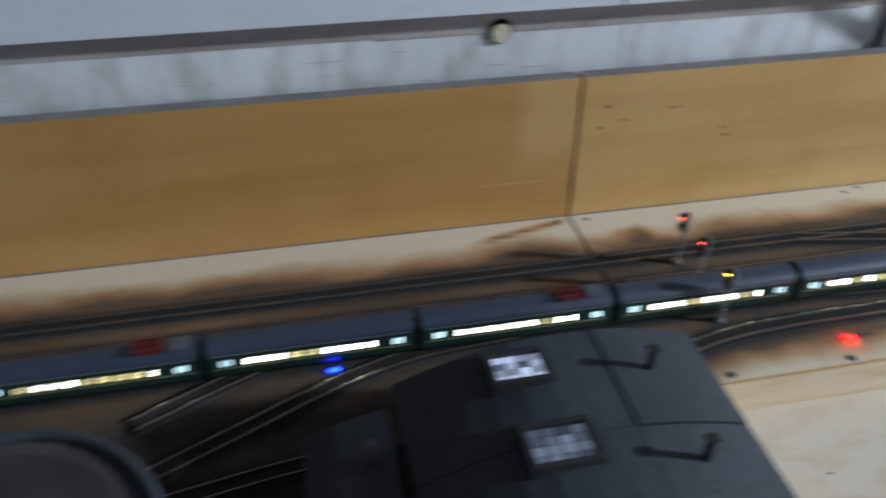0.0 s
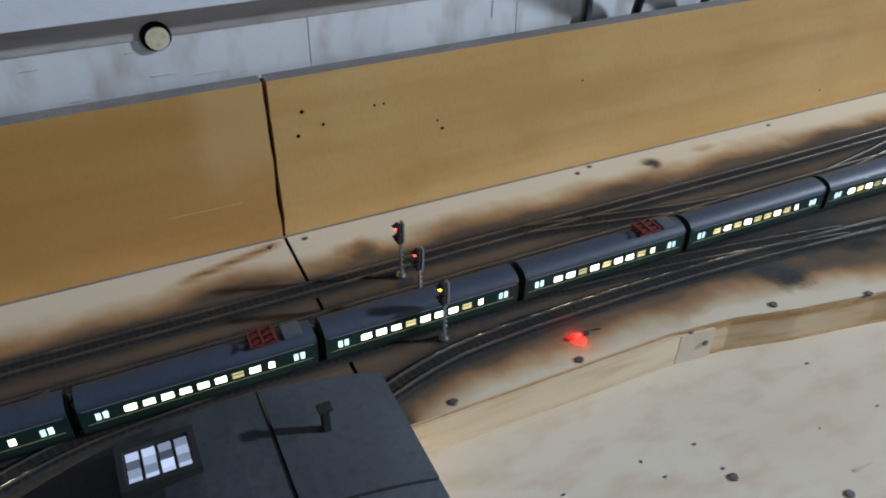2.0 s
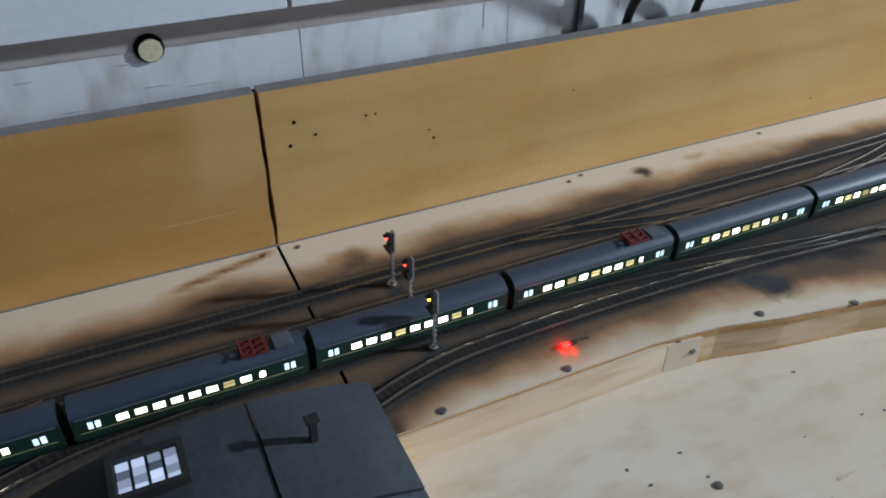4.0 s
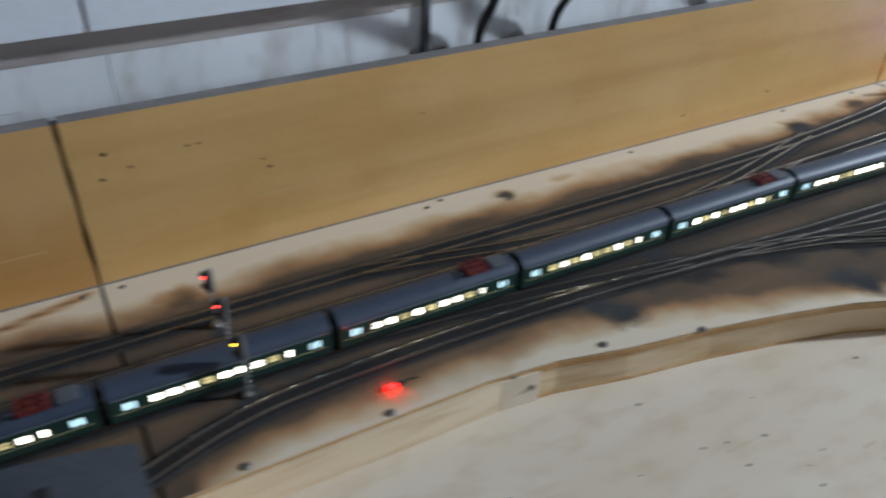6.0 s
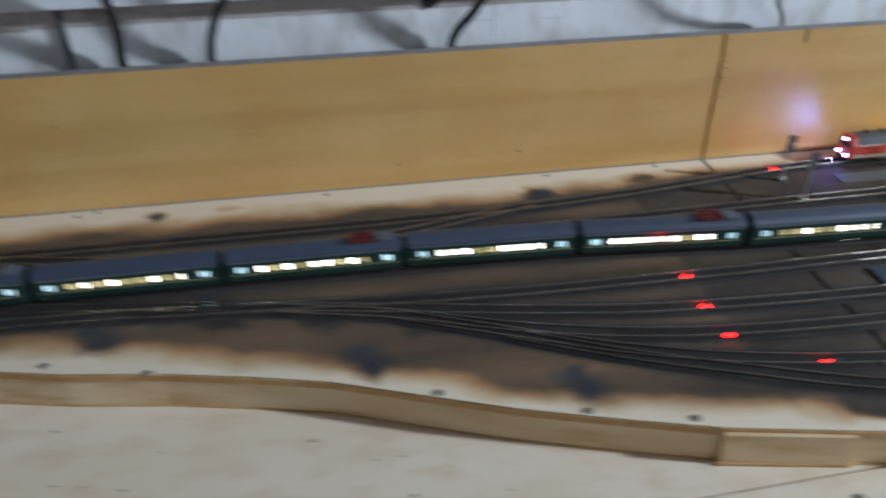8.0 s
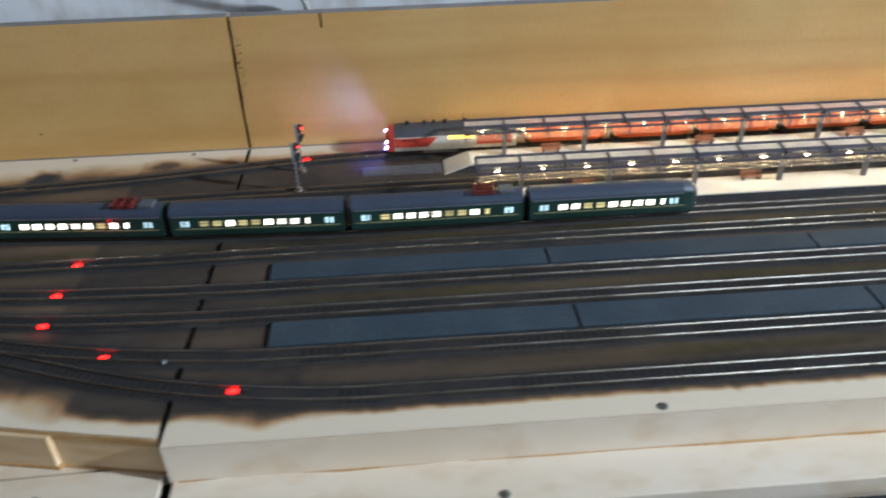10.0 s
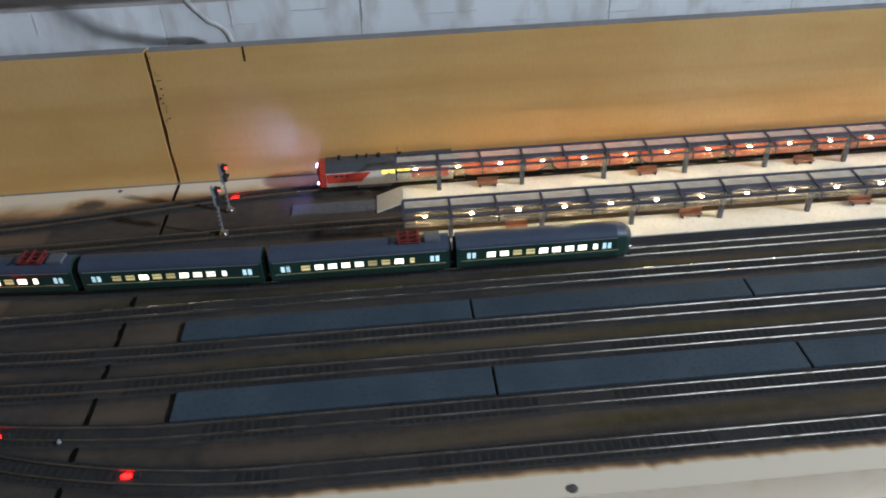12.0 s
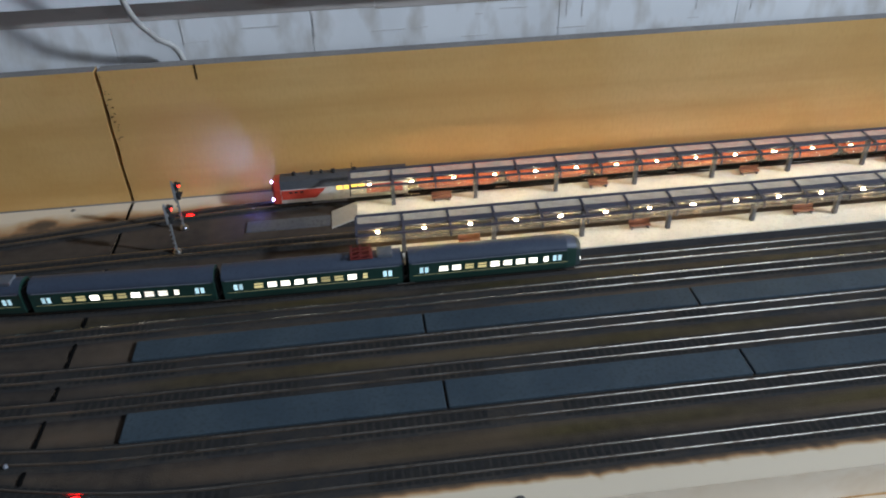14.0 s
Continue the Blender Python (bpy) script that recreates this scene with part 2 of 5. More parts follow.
LEDBLUE = glow("blue_led", (0.003, 0.014, 1.0), 24.0)
LOCOLED = glow("blue_white_led", (0.30, 0.34, 1.0), 160.0)
CABLE = mat("black_cable", (0.014, 0.014, 0.016), (0.022, 0.022, 0.024), scale=80, rough=0.5)
CABLEGREY = mat("grey_cable", (0.30, 0.29, 0.28), (0.38, 0.37, 0.36), scale=80, rough=0.5)
PLUG = mat("cream_plug", (0.62, 0.56, 0.38), (0.72, 0.66, 0.47), scale=160, rough=0.7, bump=0.2)
SCREW = mat("dull_screw", (0.20, 0.19, 0.18), (0.32, 0.31, 0.30), (0.05, 0.04, 0.04), scale=300, rough=0.45, metal=0.8)
ROOMWALL = mat("plain_room_wall", (0.25, 0.25, 0.26), (0.29, 0.29, 0.30), scale=2, rough=0.9)
FLOORMAT = mat("dark_floor", (0.02, 0.02, 0.022), (0.035, 0.034, 0.034), scale=5, rough=0.8)


def bed_material():
    """Cream ply, brown overspray and dark ballast, mixed by scatter on the board plus shade by the shed."""
    m = bpy.data.materials.new("trackbed")
    m.use_nodes = True
    N, Lk = m.node_tree.nodes, m.node_tree.links
    b = N["Principled BSDF"]
    at, tc = N.new("ShaderNodeAttribute"), N.new("ShaderNodeTexCoord")
    at.attribute_name = "ballast_and_shade"
    n = N.new("ShaderNodeTexNoise")
    n.inputs["Scale"].default_value, n.inputs["Detail"].default_value = 110, 9
    g = N.new("ShaderNodeTexNoise")
    g.inputs["Scale"].default_value, g.inputs["Detail"].default_value = 900, 3
    w = N.new("ShaderNodeTexNoise")
    w.inputs["Scale"].default_value, w.inputs["Detail"].default_value = 16, 5
    drift = N.new("ShaderNodeMapping")
    drift.inputs["Scale"].default_value = (0.45, 2.0, 1)
    Lk.new(tc.outputs["Object"], drift.inputs[0])
    for t, o in ((n, tc.outputs["Object"]), (g, tc.outputs["Object"]), (w, drift.outputs[0])):
        Lk.new(o, t.inputs[0])
    a1 = N.new("ShaderNodeMath"); a1.operation = "MULTIPLY_ADD"
    a1.inputs[1].default_value, a1.inputs[2].default_value = 0.20, -0.10
    Lk.new(n.outputs[0], a1.inputs[0])
    a2 = N.new("ShaderNodeMath"); a2.operation = "ADD"
    Lk.new(a1.outputs[0], a2.inputs[0]), Lk.new(at.outputs["Fac"], a2.inputs[1])
    r = N.new("ShaderNodeValToRGB")
    e = r.color_ramp.elements
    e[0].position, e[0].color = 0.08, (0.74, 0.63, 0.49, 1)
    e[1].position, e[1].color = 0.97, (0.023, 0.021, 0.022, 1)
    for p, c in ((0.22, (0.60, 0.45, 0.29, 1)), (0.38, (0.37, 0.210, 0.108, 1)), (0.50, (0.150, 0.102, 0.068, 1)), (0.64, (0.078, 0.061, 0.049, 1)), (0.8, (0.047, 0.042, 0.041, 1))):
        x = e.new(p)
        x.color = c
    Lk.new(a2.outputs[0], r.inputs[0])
    mo, om = N.new("ShaderNodeAttribute"), N.new("ShaderNodeMix")
    mo.attribute_name = "olive_scatter"
    om.data_type = "RGBA"
    om.inputs[7].default_value = (0.052, 0.044, 0.016, 1)
    Lk.new(mo.outputs["Fac"], om.inputs[0]), Lk.new(r.outputs[0], om.inputs[6])
    mx = N.new("ShaderNodeMix"); mx.data_type, mx.blend_type = "RGBA", "MULTIPLY"
    mod = N.new("ShaderNodeMath"); mod.operation, mod.use_clamp = "MULTIPLY", True
    mod.inputs[1].default_value = 0.95
    Lk.new(at.outputs["Fac"], mod.inputs[0]), Lk.new(mod.outputs[0], mx.inputs[0])
    r2 = N.new("ShaderNodeValToRGB")
    r2.color_ramp.elements[0].position, r2.color_ramp.elements[0].color = 0.40, (0.55, 0.55, 0.56, 1)
    r2.color_ramp.elements[1].position, r2.color_ramp.elements[1].color = 0.60, (1.50, 1.36, 1.18, 1)
    so, sx = N.new("ShaderNodeAttribute"), N.new("ShaderNodeMix")
    so.attribute_name = "slate_dust"
    sx.data_type = "RGBA"
    sx.inputs[7].default_value = (0.046, 0.051, 0.058, 1)
    sm = N.new("ShaderNodeMath"); sm.operation, sm.use_clamp = "MULTIPLY_ADD", True
    sm.inputs[1].default_value = 1.6
    so_off = N.new("ShaderNodeMath"); so_off.operation = "MULTIPLY_ADD"
    so_off.inputs[1].default_value, so_off.inputs[2].default_value = 1.4, -0.95
    Lk.new(n.outputs[0], so_off.inputs[0]), Lk.new(so_off.outputs[0], sm.inputs[2])
    Lk.new(so.outputs["Fac"], sm.inputs[0])
    gate = N.new("ShaderNodeMath"); gate.operation = "MULTIPLY"
    near = N.new("ShaderNodeMath"); near.operation, near.use_clamp = "MULTIPLY", True
    near.inputs[1].default_value = 4.0
    Lk.new(so.outputs["Fac"], near.inputs[0]), Lk.new(near.outputs[0], gate.inputs[0]), Lk.new(sm.outputs[0], gate.inputs[1])
    Lk.new(gate.outputs[0], sx.inputs[0]), Lk.new(om.outputs[2], sx.inputs[6])
    wg, wn = N.new("ShaderNodeMath"), N.new("ShaderNodeMath")
    wg.operation, wn.operation = "MULTIPLY_ADD", "MULTIPLY"
    wg.inputs[1].default_value, wn.inputs[1].default_value = 0.60, 0.40
    Lk.new(n.outputs[0], wn.inputs[0]), Lk.new(w.outputs[0], wg.inputs[0]), Lk.new(wn.outputs[0], wg.inputs[2])
    Lk.new(wg.outputs[0], r2.inputs[0]), Lk.new(sx.outputs[2], mx.inputs[6]), Lk.new(r2.outputs[0], mx.inputs[7])
    Lk.new(mx.outputs[2], b.inputs["Base Color"])
    b.inputs["Roughness"].default_value = 0.85
    b.inputs["Specular IOR Level"].default_value = 0.12
    bs = N.new("ShaderNodeMath"); bs.operation = "MULTIPLY"
    Lk.new(at.outputs["Fac"], bs.inputs[0]); bs.inputs[1].default_value = 0.6
    bp = N.new("ShaderNodeBump")
    bp.inputs["Distance"].default_value = 0.0012
    Lk.new(g.outputs[0], bp.inputs["Height"]), Lk.new(bs.outputs[0], bp.inputs["Strength"]), Lk.new(bp.outputs[0], b.inputs["Normal"])
    return m


BED = bed_material()


# ---- mesh helpers ----
def mesh_of(name, bm, material, smooth=False):
    me = bpy.data.meshes.new(name)
    bm.to_mesh(me)
    bm.free()
    me.materials.append(material)
    if smooth:
        for p in me.polygons:
            p.use_smooth = True
    return me


def part(name, bm, material, parent=None, label="", smooth=False):
    ob = new(name, mesh_of(name, bm, material, smooth) if isinstance(bm, bmesh.types.BMesh) else bm)
    ob.parent = parent
    if label:
        ob["label"] = label
    return ob


def thing(name, label, category, group="", kind="", at=(0, 0, 0)):
    ob = new(name)
    ob.empty_display_size = 0.01
    ob.location = at
    return tagged(ob, label, category, group, kind)


def box(bm, x0, x1, y0, y1, z0, z1, bevel=0.0):
    r = bmesh.ops.create_cube(bm, size=1.0, matrix=Matrix.Translation(((x0 + x1) / 2, (y0 + y1) / 2, (z0 + z1) / 2)) @ Matrix.Diagonal((x1 - x0, y1 - y0, z1 - z0, 1)))
    if bevel:
        es = list({e for v in r["verts"] for e in v.link_edges})
        bmesh.ops.bevel(bm, geom=es, offset=bevel, segments=2, affect="EDGES", profile=0.6)
    return bm


def boxed(*a, bevel=0.0):
    return box(bmesh.new(), *a, bevel=bevel)


def cyl(bm, at, r, h, axis="z", seg=16, r2=None):
    m = Matrix.Translation(at)
    if axis == "y":
        m = m @ pose(0, 0, 0, 90)
    if axis == "x":
        m = m @ pose(0, 0, 0, 0, 90)
    bmesh.ops.create_cone(bm, cap_ends=True, segments=seg, radius1=r, radius2=r if r2 is None else r2, depth=h, matrix=m)
    return bm


def ball(at, r, seg=12):
    bm = bmesh.new()
    bmesh.ops.create_uvsphere(bm, u_segments=seg, v_segments=seg // 2 + 2, radius=r, matrix=Matrix.Translation(at))
    return bm


def prism(bm, outline, z0, z1):
    """A slab from an outline in plan."""
    lo = [bm.verts.new((x, y, z0)) for x, y in outline]
    hi = [bm.verts.new((x, y, z1)) for x, y in outline]
    n = len(outline)
    bm.faces.new(hi)
    bm.faces.new(lo[::-1])
    for i in range(n):
        bm.faces.new((lo[i], lo[(i + 1) % n], hi[(i + 1) % n], hi[i]))
    bmesh.ops.recalc_face_normals(bm, faces=bm.faces[:])
    return bm


def loft(bm, sections):
    """Skin over rings of equal length, closed at both ends."""
    rings = [[bm.verts.new(p) for p in s] for s in sections]
    n = len(rings[0])
    for a, b in zip(rings, rings[1:]):
        for i in range(n):
            bm.faces.new((a[i], a[(i + 1) % n], b[(i + 1) % n], b[i]))
    bm.faces.new(rings[0][::-1]), bm.faces.new(rings[-1])
    bmesh.ops.recalc_face_normals(bm, faces=bm.faces[:])
    return bm


def tube(points, r, seg=10):
    """A round cable along points, smoothed."""
    P = [Vector(p) for p in points]
    fine = []
    for i in range(len(P) - 1):
        a, b, c, d = P[max(i - 1, 0)], P[i], P[i + 1], P[min(i + 2, len(P) - 1)]
        for k in range(6):
            u = k / 6
            fine.append(0.5 * ((2 * b) + (c - a) * u + (2 * a - 5 * b + 4 * c - d) * u * u + (3 * b - a - 3 * c + d) * u ** 3))
    fine.append(P[-1])
    bm = bmesh.new()
    rings = []
    for i, p in enumerate(fine):
        t = (fine[min(i + 1, len(fine) - 1)] - fine[max(i - 1, 0)]).normalized()
        q = t.to_track_quat("Z", "Y")
        rings.append([p + q @ Vector((r * math.cos(a), r * math.sin(a), 0)) for a in (2 * math.pi * k / seg for k in range(seg))])
    return loft(bm, rings)


def smooth_line(pts, step=0.004):
    """Even points along a bent line, with the bends rounded."""
    P = [Vector((x, y)) for x, y in pts]
    out = []
    for i in range(len(P) - 1):
        a, b, c, d = P[max(i - 1, 0)], P[i], P[i + 1], P[min(i + 2, len(P) - 1)]
        m0, m1 = (c - a) / max((c - a).length, 1e-6), (d - b) / max((d - b).length, 1e-6)
        ln = (c - b).length
        n = max(2, int(ln / step))
        for k in range(n):
            u = k / n
            out.append((2 * u**3 - 3 * u**2 + 1) * b + (u**3 - 2 * u**2 + u) * ln * m0 + (-2 * u**3 + 3 * u**2) * c + (u**3 - u**2) * ln * m1)
    out.append(P[-1])
    return out


# ---- the plan ----
WALL_H = 0.12
J1, J2 = 0.0, 0.809
X0, X1 = -0.85, 2.3
TRACKS = {
    "wall_line": [(X0, -0.065), (0.10, -0.065), (0.45, -0.0655), (0.58, -0.0625), (0.70, -0.0535), (0.79, -0.042), (0.87, -0.031), (0.94, -0.0265), (1.0, -0.0262), (X1, -0.0262)],
    "second_line": [(X0, -0.098), (0.10, -0.097), (0.55, -0.096), (0.70, -0.093), (0.85, -0.089), (0.98, -0.088), (X1, -0.088)],
    "main_line": [(X0, -0.131), (0.10, -0.130), (0.40, -0.130), (0.55, -0.132), (0.65, -0.137), (0.75, -0.145), (0.85, -0.151), (0.95, -0.153), (X1, -0.153)],
    "yard_a": [(-0.13, -0.225), (-0.06, -0.200), (0.00, -0.176), (0.05, -0.161), (0.10, -0.156), (0.21, -0.155), (0.30, -0.159), (0.40, -0.166), (0.50, -0.174), (0.60, -0.179), (0.75, -0.180), (0.9, -0.179), (X1, -0.179)],
    "yard_b": [(0.33, -0.161), (0.42, -0.170), (0.50, -0.184), (0.60, -0.203), (0.67, -0.213), (0.76, -0.219), (0.86, -0.2215), (X1, -0.2215)],
    "yard_c": [(0.42, -0.171), (0.50, -0.191), (0.58, -0.219), (0.66, -0.238), (0.74, -0.247), (0.84, -0.2505), (X1, -0.251)],
    "yard_d": [(0.50, -0.192), (0.57, -0.222), (0.64, -0.251), (0.71, -0.272), (0.79, -0.286), (0.87, -0.292), (X1, -0.2925)],
    "yard_e": [(0.57, -0.224), (0.64, -0.257), (0.71, -0.284), (0.78, -0.308), (0.85, -0.323), (0.92, -0.329), (X1, -0.329)],
    "cross_1": [(0.16, -0.065), (0.22, -0.076), (0.28, -0.088), (0.34, -0.096)],
    "cross_2": [(0.14, -0.130), (0.21, -0.136), (0.30, -0.149), (0.38, -0.162)],
    "cross_3": [(0.40, -0.130), (0.47, -0.119), (0.53, -0.105), (0.58, -0.097)],
    "cross_4": [(0.44, -0.096), (0.51, -0.085), (0.57, -0.071), (0.63, -0.056)],
    "shed_lead": [(-0.08, -0.131), (-0.15, -0.138), (-0.20, -0.154), (-0.26, -0.183), (-0.33, -0.215)],
    "annex_lead": [(-0.205, -0.211), (-0.24, -0.215), (-0.267, -0.2195), (-0.31, -0.227)],
    "cross_5": [(-0.16, -0.099), (-0.205, -0.110), (-0.248, -0.1305), (-0.281, -0.146), (-0.32, -0.166)],
}
LINES = {k: smooth_line(v) for k, v in TRACKS.items()}

# ---- setting: room, walls, boards ----
bm = boxed(-2.6, 4.6, -3.2, 0.3, -0.96, -0.90)
part("floor", bm, FLOORMAT)
tagged(bpy.data.objects["floor"], "dark floor in the gloom under the layout", "floor", kind="structure")
# Unseen walls and ceiling, added to enclose the layout and bounce weak light.
for nm, a in (("wall_south", (-2.6, 4.6, -3.26, -3.2, -0.9, 1.6)), ("wall_west", (-2.66, -2.6, -3.2, 0.3, -0.9, 1.6)), ("wall_east", (4.6, 4.66, -3.2, 0.3, -0.9, 1.6))):
    tagged(part(nm, boxed(*a), ROOMWALL), "plain pale unseen room wall around the layout", "wall", kind="structure")
tagged(part("ceiling", boxed(-2.6, 4.6, -3.2, 0.3, 1.6, 1.66), ROOMWALL), "plain pale unseen ceiling", "ceiling", kind="structure")

wall = tagged(part("wall_north", boxed(-2.6, 4.6, 0.046, 0.06, -0.9, 1.6), ROOMWALL), "whitewashed board wall behind the railway layout", "wall", kind="structure")
random.seed(4)
x = -0.9
while x < 2.3:
    w = random.choice((0.16, 0.21, 0.25))
    part("plank", boxed(x, x + w - 0.0004, 0.0312 + random.uniform(0, 0.0002), 0.046, -0.05, 0.30, bevel=0.0003), WHITEWOOD, wall)
    x += w
for a, b in ((-0.95, 0.03), (0.0325, 1.02), (1.0225, 2.4)):
    part("panel", boxed(a, b, 0.0165, 0.0305, 0.1655, 0.1955, bevel=0.0008), PANELWHITE, wall, "smooth white strip over the boards")
# Plain grey-brown strip over the white one, up to z 0.62.
part("top_rail", boxed(-0.95, 2.4, 0.0140, 0.0305, 0.1965, 0.62, bevel=0.001), DULLBROWN, wall, "grey-brown strip above the white strip")
# Grey-brown lengths painted where the white panel's shadow falls on the boards.
rb = random.Random(31)
bx = -0.95
while bx < 2.4:
    bl = rb.uniform(0.35, 0.6)
    part("stained_band", boxed(bx, min(bx + bl, 2.4), 0.0308, 0.0318, 0.1470 + rb.uniform(-0.0012, 0.0012), 0.1645, bevel=0.0003), BANDSHADE, wall, "grey-brown strip painted as shadow under the white panel")
    bx += bl + 0.0006
for k in range(34):
    gx, gz, gl = rb.uniform(-0.5, 1.7), rb.uniform(0.112, 0.141), rb.uniform(0.006, 0.032)
    part("scuff_mark", boxed(gx, gx + gl, 0.0310, 0.0325, gz, gz + rb.uniform(0.0003, 0.0008)), SCUFFGREY, wall)
for k in range(18):
    gx, gl = rb.uniform(-0.5, 1.7), rb.uniform(0.008, 0.020)
    part("drip_mark", boxed(gx, gx + rb.uniform(0.0004, 0.0011), 0.0310, 0.0325, 0.139 - gl, 0.1455), SCUFFGREY, wall)
part("batten", boxed(0.261, 0.2655, 0.0270, 0.0308, 0.05, 0.1650, bevel=0.0005), POST, wall, "thin grey upright strip")

back = tagged(part("backboard", boxed(X0, X1, 0.0125, 0.016, -0.03, WALL_H - 0.004), GAP), "ochre painted backboard in butted lengths", "backboard", kind="structure")


def backpanel(x0, x1, seed, paint):
    """One length of backboard with slightly uneven ends and top."""
    r = random.Random(seed)
    n = 14
    bm = bmesh.new()
    lo = [x0 + r.uniform(-0.0006, 0.0006) for _ in range(n)]
    hi = [x1 + r.uniform(-0.0006, 0.0006) for _ in range(n)]
    rows = []
    for i in range(n):
        z = -0.03 + (WALL_H + 0.03) * i / (n - 1)
        rows.append([bm.verts.new(p) for p in ((lo[i], 0, z), (hi[i], 0, z), (hi[i], 0.012, z), (lo[i], 0.012, z))])
    for a, b in zip(rows, rows[1:]):
        for k in range(4):
            bm.faces.new((a[k], a[(k + 1) % 4], b[(k + 1) % 4], b[k]))
    top = bm.faces.new(rows[-1])
    bm.faces.new(rows[0][::-1])
    bmesh.ops.recalc_face_normals(bm, faces=bm.faces[:])
    top.material_index = 1
    ob = part("board", bm, paint, back)
    ob.data.materials.append(OCHRE_TOP)
    return ob


backpanel(X0, J1 - 0.0014, 1, OCHRE_DEEP), backpanel(J1 + 0.0014, J2 - 0.0014, 2, OCHRE), backpanel(J2 + 0.0014, X1, 3, OCHRE)
# nail holes and a crack in the backboard
for hx, hz, hr in ((0.018, 0.078, 0.0016), (0.036, 0.083, 0.0013), (0.022, 0.095, 0.0017), (0.073, 0.090, 0.0012), (0.080, 0.090, 0.001), (0.125, 0.062, 0.0014), (0.121, 0.069, 0.001), (0.245, 0.078, 0.0009), (0.63, 0.024, 0.0012), (0.52, 0.020, 0.001)):
    part("nail_hole", cyl(bmesh.new(), (hx, 0.00005, hz), hr * 0.85, 0.0005, "y", 8), GAP, back)
# Thin dark strip drawn for the shade in the gap under the backboard.
part("base_seam", boxed(X0, X1, -0.0007, 0.0003, -0.0004, 0.0011), DULLBROWN, back, "dark strip drawn as the shaded gap at the foot")
rc = random.Random(8)
for _ in range(22):
    part("chip", boxed(*(lambda cx, cz, w, h: (cx - w, cx + w, -0.0003, 0.0003, cz - h, cz + h))(J2 + 0.0015 + abs(rc.gauss(0, 0.0035)), 0.075 + rc.gauss(0, 0.016), rc.uniform(0.0002, 0.0011), rc.uniform(0.0002, 0.0006))), GAP, back)
for sx, sl, sz in ((0.115, 0.045, 0.0405), (-0.075, 0.050, 0.036), (0.33, 0.03, 0.052)):
    part("scratch", boxed(sx, sx + sl, -0.00012, 0.0002, sz, sz + 0.0005), SCUFF, back)
part("crack", boxed(0.8853, 0.8863, -0.0004, 0.0004, 0.108, 0.1205), GAP, back)

# trackbed: a fine top sheet carrying the scatter, over thick ply
EDGE = [(0.0, -0.1985), (0.185, -0.198), (0.235, -0.203), (0.283, -0.214), (0.345, -0.224), (0.40, -0.236), (0.45, -0.249), (0.51, -0.272), (0.56, -0.291), (0.62, -0.310), (0.675, -0.326), (0.745, -0.340), (J2 - 0.001, -0.352)]
FRONT_R = -0.3585


def edge_y(x):
    if x <= 0:
        return -0.392
    if x >= J2:
        return FRONT_R
    for (a, ya), (b, yb) in zip(EDGE, EDGE[1:]):
        if a <= x <= b:
            return ya + (yb - ya) * (x - a) / (b - a)
    return EDGE[-1][1]


def near_dirt(x):
    """How far towards the front the scatter reaches."""
    pts = [(X0, -0.46), (-0.16, -0.46), (-0.02, -0.30), (0.02, -0.199), (0.06, -0.190), (0.10, -0.187), (0.155, -0.194), (0.208, -0.192), (0.243, -0.187), (0.273, -0.192), (0.34, -0.207), (0.417, -0.229), (0.50, -0.258), (0.575, -0.287), (0.64, -0.305), (0.70, -0.318), (0.78, -0.334), (0.84, -0.3435), (X1, -0.3455)]
    for (a, ya), (b, yb) in zip(pts, pts[1:]):
        if x <= b:
            return ya + (yb - ya) * (x - a) / (b - a)
    return pts[-1][1]


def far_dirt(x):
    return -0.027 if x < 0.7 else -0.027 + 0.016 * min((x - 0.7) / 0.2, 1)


SPOTS = [(0.31, -0.158, 0.022, 0.80), (0.38, -0.168, 0.026, 0.84), (0.45, -0.180, 0.028, 0.86), (0.52, -0.198, 0.028, 0.86), (0.59, -0.222, 0.028, 0.84), (0.65, -0.248, 0.022, 0.8), (0.298, -0.184, 0.010, 0.6), (0.478, -0.240, 0.010, 0.6), (0.607, -0.282, 0.010, 0.6), (0.640, -0.040, 0.014, 0.66), (0.311, -0.020, 0.008, 0.34), (0.37, -0.018, 0.007, 0.28), (0.045, -0.040, 0.014, 0.5), (0.74, -0.028, 0.012, 0.6)]
SLATE = [(0.300, -0.184, 0.013), (0.290, -0.172, 0.010), (0.369, -0.099, 0.009), (0.368, -0.138, 0.012), (0.300, -0.150, 0.009), (0.478, -0.238, 0.012), (0.470, -0.226, 0.010), (0.607, -0.280, 0.012), (0.600, -0.268, 0.010), (0.640, -0.044, 0.013), (0.651, -0.104, 0.012), (0.06, -0.083, 0.006), (0.06, -0.115, 0.006), (0.06, -0.148, 0.008), (0.09, -0.137, 0.006), (0.311, -0.022, 0.006)]
line_xy = np.array([(p.x, p.y) for ln in LINES.values() for p in ln[::2]])


